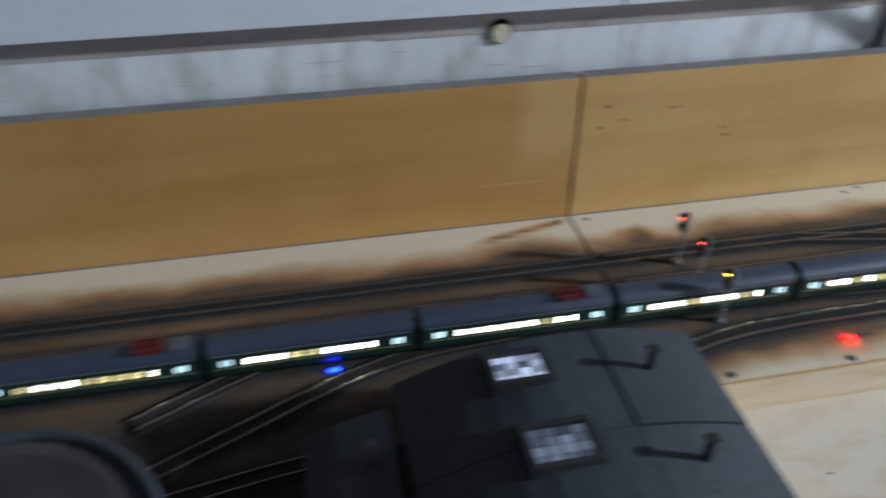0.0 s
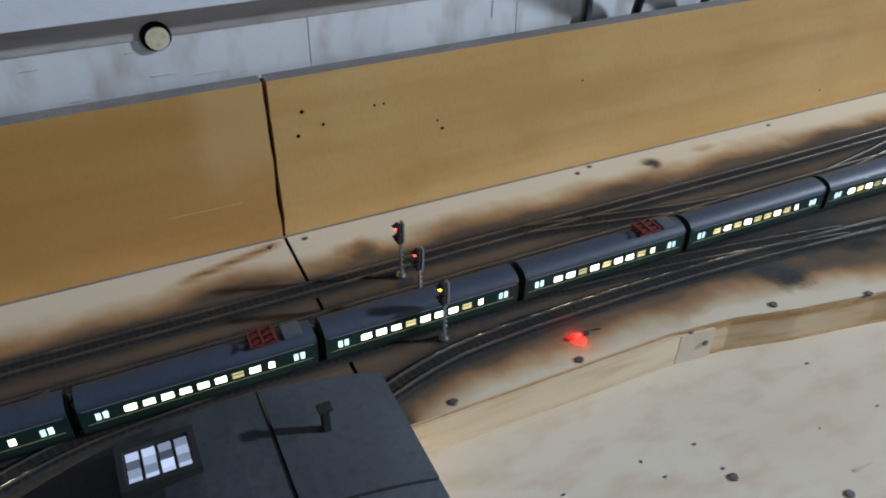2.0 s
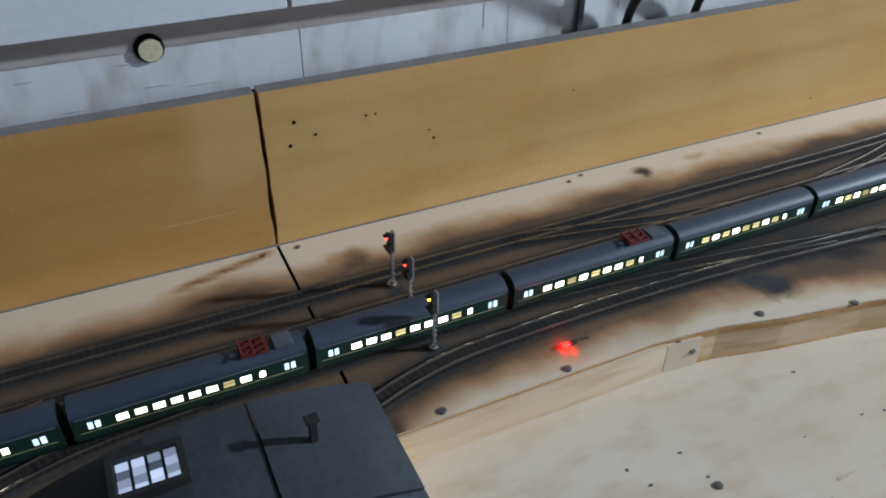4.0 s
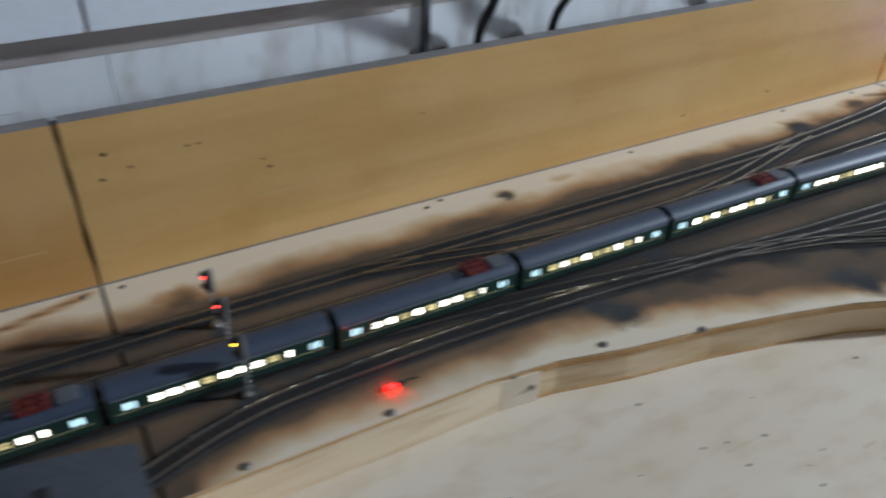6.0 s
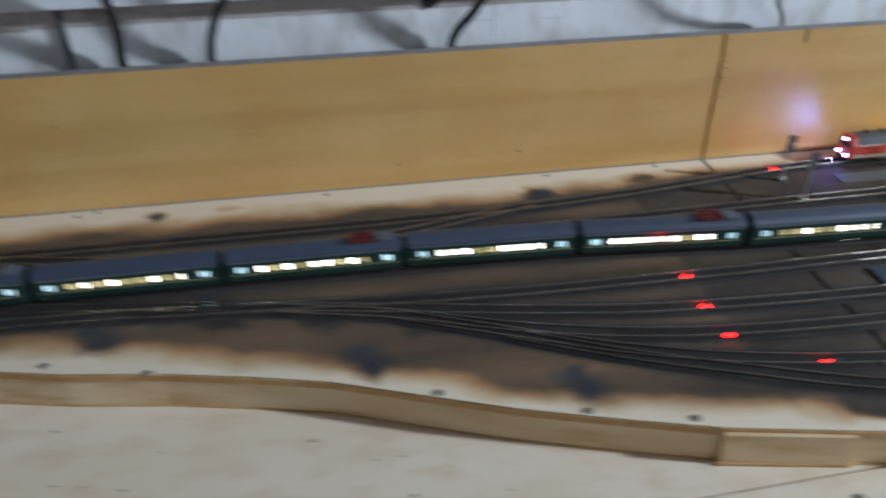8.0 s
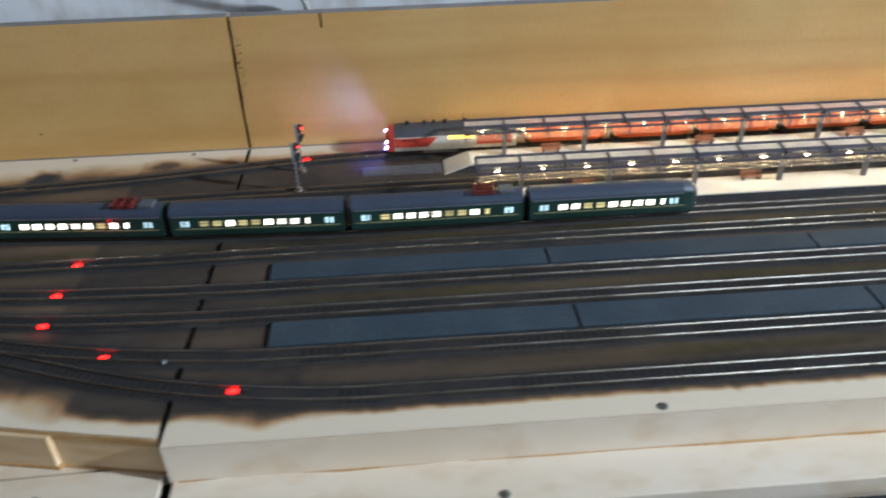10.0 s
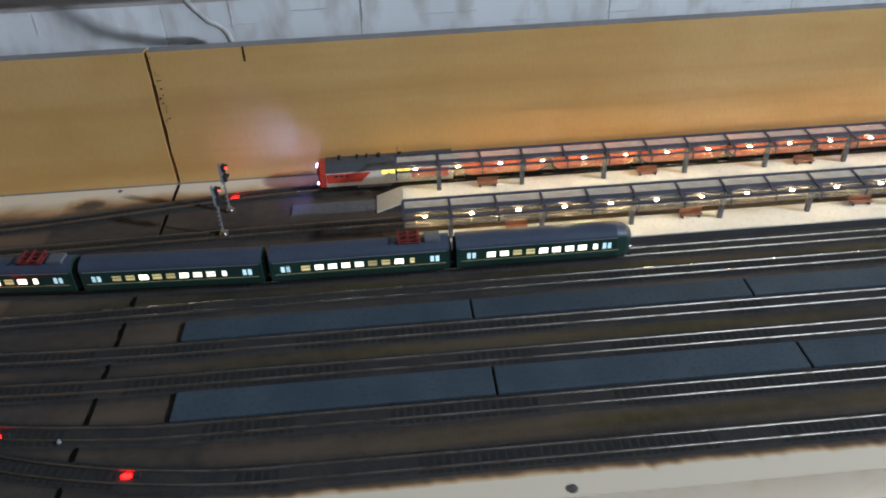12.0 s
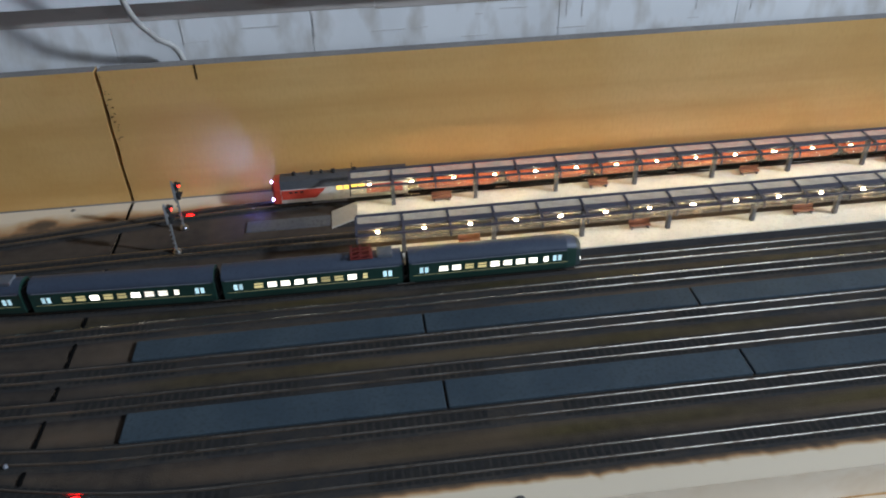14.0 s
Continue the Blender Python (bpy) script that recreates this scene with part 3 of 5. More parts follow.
def cover_and_shade(x, y):
    n = noise.noise((x * 22, y * 30, 0.3)) * 0.010 + noise.noise((x * 70, y * 80, 1.7)) * 0.003
    soft_f, soft_n = 0.034, 0.028 if x < 0.75 else (0.010 if x < 0.9 else 0.006)
    if x > 0.9 and y < -0.33:
        n = noise.noise((x * 45, 0.2, 0.3)) * 0.0016 + noise.noise((x * 190, y * 80, 1.7)) * 0.0018
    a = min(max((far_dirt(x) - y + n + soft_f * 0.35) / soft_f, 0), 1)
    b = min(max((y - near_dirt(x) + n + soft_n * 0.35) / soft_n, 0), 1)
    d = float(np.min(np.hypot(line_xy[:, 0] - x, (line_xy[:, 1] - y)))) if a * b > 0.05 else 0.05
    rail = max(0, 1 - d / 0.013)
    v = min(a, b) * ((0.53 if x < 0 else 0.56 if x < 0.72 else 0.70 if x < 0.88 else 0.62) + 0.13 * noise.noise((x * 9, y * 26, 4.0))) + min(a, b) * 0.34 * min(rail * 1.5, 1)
    # Shading round the shed and annex, added to the scatter value as darker ground.
    if x < -0.02 and y < -0.14:
        v += 0.22 * min(max((-0.14 - y) / 0.04, 0), 1)
    # Thin darker streak along the wall foot, just west of joint 1.
    if -0.09 < x < 0.0:
        v = max(v, 0.50 * max(0, 1 - abs(y + 0.0045 - 0.24 * x) / 0.0075) * min(1, (x + 0.09) / 0.02, -x / 0.01))
    for sx, sy, sr, amount in SPOTS:
        q = math.hypot((x - sx) * 0.8, y - sy) + noise.noise((x * 90, y * 90, 8.0)) * 0.006
        v = max(v, amount * min(max(1.3 - 0.8 * q / sr, 0), 1))
    return v


def slate(x, y):
    """Blue-grey dust round the point motors and the signal feet."""
    v = 0.0
    for sx, sy, sr in SLATE:
        q = math.hypot(x - sx, y - sy) + noise.noise((x * 110, y * 110, 3.0)) * 0.005
        v = max(v, 0.8 * min(max(1.35 - 0.75 * q / sr, 0), 1))
    for yc, x0, x1 in ((-0.172, 0.33, 0.60), (-0.200, 0.44, 0.66), (-0.235, 0.55, 0.72), (-0.268, 0.62, 0.78)):
        if x0 < x < x1:
            v = max(v, 0.42 * max(0, 1 - abs(y - yc) / 0.014) * (0.7 + noise.noise((x * 20, y * 40, 9.0))))
    return v


def olive(x, y):
    """Olive scatter between the station tracks, and a few streaks in the throat."""
    v = 0.0
    for yc, half, x0 in ((-0.166, 0.007, 0.84), (-0.2365, 0.008, 0.84), (-0.1655, 0.006, 0.50), (-0.31, 0.008, 0.95)):
        k = max(0.0, 1 - abs(y - yc) / half) * min(max((x - x0) / 0.05, 0), 1)
        v = max(v, k * (0.6 + 0.8 * noise.noise((x * 14, y * 60, 2.0))))
    return min(max(v, 0), 0.9)


def bed_sheet(parent, x0, x1, step=0.0045):
    nx = int((x1 - x0) / step)
    verts, faces, vals, greens, dusts = [], [], [], [], []
    ny = 84
    for i in range(nx + 1):
        x = x0 + (x1 - x0) * i / nx
        yb = edge_y(min(max(x, x0 + 1e-4), x1 - 1e-4))
        for j in range(ny + 1):
            y = -0.0004 + (yb + 0.0004) * j / ny
            v = cover_and_shade(x, y)
            verts.append((x, y, 0.0004 * v * noise.noise((x * 300, y * 300, 0))))
            vals.append(v)
            greens.append(olive(x, y))
            dusts.append(slate(x, y))
    for i in range(nx):
        for j in range(ny):
            a = i * (ny + 1) + j
            faces.append((a, a + 1, a + ny + 2, a + ny + 1))
    me = bpy.data.meshes.new("bed_surface")
    me.from_pydata(verts, [], faces)
    at = me.attributes.new("ballast_and_shade", "FLOAT", "POINT")
    at.data.foreach_set("value", vals)
    me.attributes.new("olive_scatter", "FLOAT", "POINT").data.foreach_set("value", greens)
    me.attributes.new("slate_dust", "FLOAT", "POINT").data.foreach_set("value", dusts)
    me.materials.append(BED)
    for p in me.polygons:
        p.use_smooth = True
    if me.polygons[0].normal.z < 0:
        me.flip_normals()
    ob = new("bed_surface", me)
    ob.parent = parent
    return ob


def slab_outline(x0, x1):
    xs = [x0] + [x for x, _ in EDGE if x0 < x < x1] + [x1]
    return [(x0, -0.0004)] + [(x, edge_y(min(max(x, x0 + 1e-4), x1 - 1e-4))) for x in xs] + [(x1, -0.0004)]


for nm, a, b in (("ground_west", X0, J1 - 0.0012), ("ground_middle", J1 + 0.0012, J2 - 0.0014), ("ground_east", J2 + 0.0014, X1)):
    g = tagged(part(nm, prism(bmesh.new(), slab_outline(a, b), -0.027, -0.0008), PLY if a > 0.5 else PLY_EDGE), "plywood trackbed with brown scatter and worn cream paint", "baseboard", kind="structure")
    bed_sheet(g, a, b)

SEAM = [(-0.03, -0.3725), (0.345, -0.3600), (0.755, -0.3460), (J2 - 0.0042, -0.3445)]
low = tagged(part("baseboard_low", prism(bmesh.new(), [(-0.03, -0.10)] + SEAM + [(J2 - 0.0042, -0.10)], -0.045, -0.0272), PLY), "lower cream plywood infield board with knots and stains", "baseboard", kind="structure")
lowf = tagged(part("baseboard_front", prism(bmesh.new(), [(x, y - 0.0021) for x, y in SEAM] + [(J2 - 0.0042, -0.392), (-0.03, -0.392)], -0.045, -0.0268), PLY), "narrow cream plywood strip along the front edge", "baseboard", kind="structure")
tagged(part("baseboard_ledge", boxed(J2 + 0.0025, X1, -0.390, -0.3560, -0.045, -0.0268, bevel=0.001), PLY), "cream plywood ledge before the station boards", "baseboard", kind="structure")
tagged(part("fascia", boxed(-0.6, X1, -0.4020, -0.3935, -0.16, -0.036, bevel=0.002), BLACK), "black fascia below the front edge", "fascia", kind="structure")
part("seam_shadow_gap", prism(bmesh.new(), [(x, y + 0.0003) for x, y in SEAM] + [(x, y - 0.0024) for x, y in SEAM[::-1]], -0.045, -0.0300), GAP, low, "dark gap along the front strip")
chip_ob = thing("edge_piece", "pale wooden batten fixed along the trackbed edge", "batten")
part("batten", prism(bmesh.new(), [(0.003, -0.1986), (0.003, -0.2004), (0.196, -0.2012), (0.196, -0.1994), (0.186, -0.1983)], -0.0270, -0.0022), BATTEN, chip_ob)
part("batten_end", prism(bmesh.new(), [(0.1966, -0.1996), (0.1966, -0.2013), (0.222, -0.2040), (0.221, -0.2019)], -0.0270, -0.0030), PLY, chip_ob, "paler scarfed end of the batten")
part("screw", cyl(bmesh.new(), (0.2165, -0.2036, -0.014), 0.0022, 0.001, "y", 12), SCREW, chip_ob, "dull screw head")
blk = thing("filler_block", "short varnished timber block at the board end", "wood block")
part("varnish_rim", prism(bmesh.new(), [(0.672, -0.3252), (0.671, -0.3299), (0.7475, -0.3441), (0.7485, -0.3402)], -0.0270, -0.0252), STAIN, blk, "brown varnish run round the block")
part("block", prism(bmesh.new(), [(0.674, -0.3257), (0.673, -0.3290), (0.746, -0.3432), (0.747, -0.3402)], -0.0271, -0.0030), PLY_EDGE, blk)
# nail marks and knots in the low board
mark = mesh_of("nail_mark", cyl(bmesh.new(), (0, 0, 0), 0.0011, 0.0004, seg=8), SCREW)
rm = random.Random(21)
for _ in range(34):
    o = part("nail_mark", mark, None, low)
    o.location = (rm.uniform(0.04, 0.62), rm.uniform(-0.345, -0.235), -0.0271)
    o.scale = (rm.uniform(0.5, 1.5), rm.uniform(0.4, 1.1), 1)
# ragged stains on the low board
random.seed(11)
for sx, sy, sl, sw in ((0.12, -0.30, 0.05, 0.004), (0.20, -0.345, 0.035, 0.004), (0.31, -0.29, 0.03, 0.002), (0.24, -0.31, 0.018, 0.003), (0.38, -0.325, 0.02, 0.002), (0.52, -0.338, 0.05, 0.006), (0.66, -0.372, 0.03, 0.004), (0.45, -0.378, 0.014, 0.009)):
    pts = []
    for k in range(44):
        a = 2 * math.pi * k / 44
        q = 0.75 + 0.3 * noise.noise((sx * 50 + 1.5 * math.cos(a), 1.5 * math.sin(a), sy * 90)) + random.uniform(-0.12, 0.12)
        pts.append((sx + sl / 2 * q * math.cos(a), sy + sw / 2 * q * math.sin(a)))
    zz = -0.0270 if sy > -0.345 else -0.0266
    part("stain", prism(bmesh.new(), pts, zz - 0.0004, zz + 0.0001), PALESTAIN, low)
for a, b in zip(EDGE, EDGE[1:]):
    part("glue_line", prism(bmesh.new(), [(a[0], a[1] + 0.001), (a[0], a[1] - 0.0012), (b[0], b[1] - 0.0012), (b[0], b[1] + 0.001)], -0.0273, -0.0262), STAIN, low)
    part("glue_line", prism(bmesh.new(), [(a[0], a[1] + 0.0006), (a[0], a[1] - 0.0005), (b[0], b[1] - 0.0005), (b[0], b[1] + 0.0006)], -0.0058, -0.0012), STAIN, low)
part("joint_strip", boxed(J1 - 0.0012, J1 + 0.0012, -0.1975, -0.001, -0.02, -0.0006), GAP, back)
part("joint_strip", boxed(J2 - 0.0014, J2 + 0.0014, -0.3515, -0.001, -0.026, -0.0006), GAP, back)
rj = random.Random(8)
ys = [-0.160 - 0.0062 * k for k in range(31)]
part("joint_strip", prism(bmesh.new(), [(J2 - rj.uniform(0.0004, 0.0016), y) for y in ys] + [(J2 + rj.uniform(0.0003, 0.0014), y) for y in ys[::-1]], -0.0012, 0.0005), GAP, back, "worn dark gap between boards")
part("joint_strip", boxed(J2 - 0.0040, J2 + 0.0025, -0.391, -0.3545, -0.0452, -0.0330), GAP, back)
# varnish run along the step before the station boards
rr = random.Random(4)
xs = [J2 + 0.006 + 0.03 * k for k in range(50)]
part("glue_line", prism(bmesh.new(), [(x, -0.3562) for x in xs] + [(x, -0.3580 - rr.uniform(0, 0.0022)) for x in xs[::-1]], -0.0272, -0.0264), STAIN, bpy.data.objects["baseboard_ledge"])


# ---- tracks ----
def track(key, label):
    pts = LINES[key]
    t = thing("track", label, "railway track", "model railway tracks")
    half = 0.0045
    left, right, tang = [], [], []
    for i, p in enumerate(pts):
        d = (pts[min(i + 1, len(pts) - 1)] - pts[max(i - 1, 0)]).normalized()
        tang.append(d)
    for side in (1, -1):
        rings = []
        for p, d in zip(pts, tang):
            nrm = Vector((-d.y, d.x)) * side
            c = p + nrm * half
            rings.append([(c.x + nrm.x * o, c.y + nrm.y * o, z) for o, z in ((-0.0005, 0.0008), (0.0005, 0.0008), (0.0006, 0.0024), (0.0003, 0.0029), (-0.0003, 0.0029), (-0.0006, 0.0024))])
        bm = loft(bmesh.new(), rings)
        ob = part("rail", bm, STEEL, t)
        ob.data.materials.append(RUST)
        for f in ob.data.polygons:
            worn = f.center.x > 0.02 or key in ("shed_lead", "annex_lead", "cross_5")
            f.material_index = 0 if f.normal.z > (0.3 if f.center.x > 0.85 else 0.9) and f.center.z > 0.0022 and worn else 1
    lift = 0.00003 * len([o for o in bpy.data.objects if o.name.startswith("ballast_shoulder")])
    rings = []
    for p, d in zip(pts, tang):
        n = Vector((-d.y, d.x))
        w = 0.0100 + 0.0012 * noise.noise((p.x * 60, p.y * 60, 5.0))
        rings.append([(p.x + n.x * o, p.y + n.y * o, z) for o, z in ((-w, -0.0006), (-0.0072, 0.0010 + lift), (0.0072, 0.0010 + lift), (w, -0.0006))])
    part("ballast_shoulder", loft(bmesh.new(), rings), BALLAST, t, "dusty dark ballast")
    v, f = [], []
    dist, nxt = 0.0, 0.0
    for i in range(len(pts) - 1):
        seg = (pts[i + 1] - pts[i]).length
        while nxt < dist + seg:
            p = pts[i].lerp(pts[i + 1], (nxt - dist) / seg)
            d = tang[i]
            if noise.noise((p.x * 12, p.y * 25, 6.0)) < (-0.28 if p.x < 0.8 else -0.05):
                nxt += 0.0049
                continue
            n = Vector((-d.y, d.x))
            k = len(v)
            for z in (-0.0005, 0.00110 + lift):
                for a, b in ((-1, -1), (1, -1), (1, 1), (-1, 1)):
                    q = p + d * (a * 0.0015) + n * (b * 0.0076)
                    v.append((q.x, q.y, z))
            f += [(k + 4, k + 5, k + 6, k + 7), (k, k + 1, k + 5, k + 4), (k + 1, k + 2, k + 6, k + 5), (k + 2, k + 3, k + 7, k + 6), (k + 3, k, k + 4, k + 7)]
            nxt += 0.0049
        dist += seg
    me = bpy.data.meshes.new("sleeper_bed")
    me.from_pydata(v, [], f)
    me.materials.append(SLEEPER)
    ob = new("sleeper_bed", me)
    ob.parent = t
    ob["kind"] = "stuff"
    return t


for k in TRACKS:
    track(k, "curved turnout rails on dark sleepers" if k.startswith("cross") else "shiny model rails on dark sleepers in brown scatter")


# ---- station ----
def ramped_platform(name, y0, y1, x0, x1, label):
    p = thing(name, label, "platform", "station platforms")
    top = bmesh.new()
    prof = [(x0, 0.0012), (x0 + 0.022, 0.0088), (x1, 0.0088)]
    loft(top, [[(x, y0, z - 0.0012), (x, y1, z - 0.0012), (x, y1, z), (x, y0, z)] for x, z in prof])
    part("platform_top", top, PLATFORM, p)
    side = bmesh.new()
    loft(side, [[(x, y0 + 0.0012, 0), (x, y1 - 0.0012, 0), (x, y1 - 0.0012, z), (x, y0 + 0.0012, z)] for x, z in ((x0 + 0.004, 0.001), (x0 + 0.022, 0.0074), (x1 - 0.001, 0.0074))])
    part("platform_side", side, PLATEDGE, p)
    return p


ramped_platform("platform_wall", -0.0715, -0.0455, 0.982, X1 - 0.1, "pale concrete platform with ramped end, lit by bulbs")
ramped_platform("platform_middle", -0.1425, -0.1165, 0.982, X1 - 0.1, "pale concrete platform beside the green train's track")
tagged(part("path_slab", boxed(0.912, 0.981, -0.0665, -0.0505, -0.0005, 0.0009, bevel=0.0004), SLABGREY), "low grey slab before the platform ramp", "slab")


def canopy(yc, x0, n, label):
    """Glazed canopy: a spine, cross bars, two rows of panes, a glass skirt, posts and bulbs."""
    c = thing("platform_canopy", label, "canopy", "platform canopies")
    bay, zc, half = 0.0345, 0.0345, 0.0125
    x1 = x0 + bay * n
    part("spine", boxed(x0, x1, yc - 0.003, yc + 0.003, zc - 0.0012, zc + 0.0008, bevel=0.0003), NAVY, c)
    part("edge_bar", boxed(x0, x1, yc - half - 0.0006, yc - half + 0.0006, zc - 0.0004, zc + 0.0012), NAVY, c)
    part("edge_bar", boxed(x0, x1, yc + half - 0.0008, yc + half + 0.0008, zc + 0.0010, zc + 0.0026), NAVY, c)
    bar = mesh_of("cross_bar", boxed(-0.0009, 0.0009, -half, half, -0.0008, 0.0013), NAVY)
    skb = mesh_of("skirt_bar", boxed(-0.0005, 0.0005, -0.0005, 0.0005, -0.0064, 0), NAVY)
    pb = mesh_of("pane", boxed(0.0011, bay - 0.0011, 0.0032, half - 0.001, 0.0004, 0.0010), PANE_DUSTY)
    pf = mesh_of("pane", boxed(0.0011, bay - 0.0011, -half + 0.0008, -0.0032, 0.0000, 0.0006), PANE)
    sk = mesh_of("skirt_pane", boxed(0.0007, bay - 0.0007, -half - 0.0003, -half + 0.0003, -0.0062, -0.0006), PANE_SKIRT)
    bulb = mesh_of("bulb", ball((0, 0, 0), 0.0014, 10), BULB)
    cap = mesh_of("lamp_cap", cyl(bmesh.new(), (0, 0, 0), 0.0008, 0.0012, "z", 10), NAVY)
    post = mesh_of("post", boxed(-0.0017, 0.0017, -0.0017, 0.0017, 0.0088, zc - 0.0013, bevel=0.0004), POST)
    for i in range(n + 1):
        x = x0 + bay * i
        part("cross_bar", bar, None, c).location = (x, yc, zc)
        part("skirt_bar", skb, None, c).location = (x, yc - half, zc - 0.0004)
        if i == n:
            break
        for me in (pb, pf, sk):
            o = part(me.name.split(".")[0], me, None, c)
            o.location = (x, yc, zc)
            o.visible_shadow = False
        lamp = part("lamp_cap", cap, None, c)
        lamp.location = (x + bay * 0.45, yc - 0.0045, zc - 0.0016)
        part("bulb", bulb, None, lamp, "glowing warm bulb").location = (0, 0, -0.0014)
        if i % 2 == 1:
            part("post", post, None, c).location = (x, yc, 0)
    return c


canopy(-0.0558, 1.000, 30, "navy framed glazed canopy over the wall platform")
canopy(-0.1265, 1.003, 30, "navy framed glazed canopy over the middle platform")


def bench():
    b = thing("bench", "brown slatted bench on the pale platform", "bench", "platform benches")
    part("seat", boxed(-0.0085, 0.0085, -0.003, 0.0012, 0.0028, 0.0036, bevel=0.0003), BENCH, b)
    part("backrest", boxed(-0.0085, 0.0085, 0.0014, 0.0022, 0.0032, 0.0072, bevel=0.0003), BENCH, b)
    for sx in (-0.0065, 0.0065):
        part("leg", boxed(sx - 0.0006, sx + 0.0006, -0.0026, 0.0018, 0, 0.0028), POST, b)
    return b


b0 = bench()
b0.location = (1.075, -0.0545, 0.0088)
for i in range(1, 8):
    copy_thing(b0, pose(1.075 + 0.135 * i, -0.0545, 0.0088))
for i in range(0, 8):
    copy_thing(b0, pose(1.088 + 0.135 * i, -0.1225, 0.0088))

# dark road strips between the yard tracks
for nm, y0, y1, starts in (("a", -0.2125, -0.1935, (0.85, 1.044, 1.2365, 1.43, 1.62, 1.81)), ("b", -0.2835, -0.2605, (0.857, 1.050, 1.243, 1.436, 1.63, 1.82))):
    s = thing("road_strip", "dark slate-grey road strip in slabs between tracks", "road strip", "yard road strips")
    for a, b in zip(starts, starts[1:]):
        part("slab", boxed(a + 0.0008, b - 0.0006, y0, y1, -0.0005, 0.0021, bevel=0.0008), STRIP, s)


# ---- trains ----
def coach_shell(x0, x1, w, z0, z1, nose0=0.0, nose1=0.0):
    """Rounded coach section drawn along its length; noses taper and rake."""
    def ring(x, k, drop):
        h = w / 2 * k
        zt = z1 - drop
        arc = [(x, -h * math.cos(a), zt - 0.0060 + 0.0060 * math.sin(a)) for a in (math.pi * i / 14 for i in range(15))]
        return [(x, -h * 0.94, z0), (x, -h, z0 + 0.003)] + arc + [(x, h, z0 + 0.003), (x, h * 0.94, z0)]
    secs = []
    if nose0:
        secs += [ring(x0, 0.72, 0.0045), ring(x0 + nose0 * 0.35, 0.88, 0.0016)]
    secs += [ring(x0 + nose0, 1, 0), ring(x1 - nose1, 1, 0)]
    if nose1:
        secs += [ring(x1 - nose1 * 0.35, 0.88, 0.0016), ring(x1, 0.72, 0.0045)]
    return loft(bmesh.new(), secs)


def split_roof(bm, cut):
    """Material 1 above the cut."""
    for f in bm.faces:
        if f.calc_center_median().z > cut:
            f.material_index = 1


COACH_W, COACH_Z0, COACH_Z1 = 0.0188, 0.0062, 0.0285


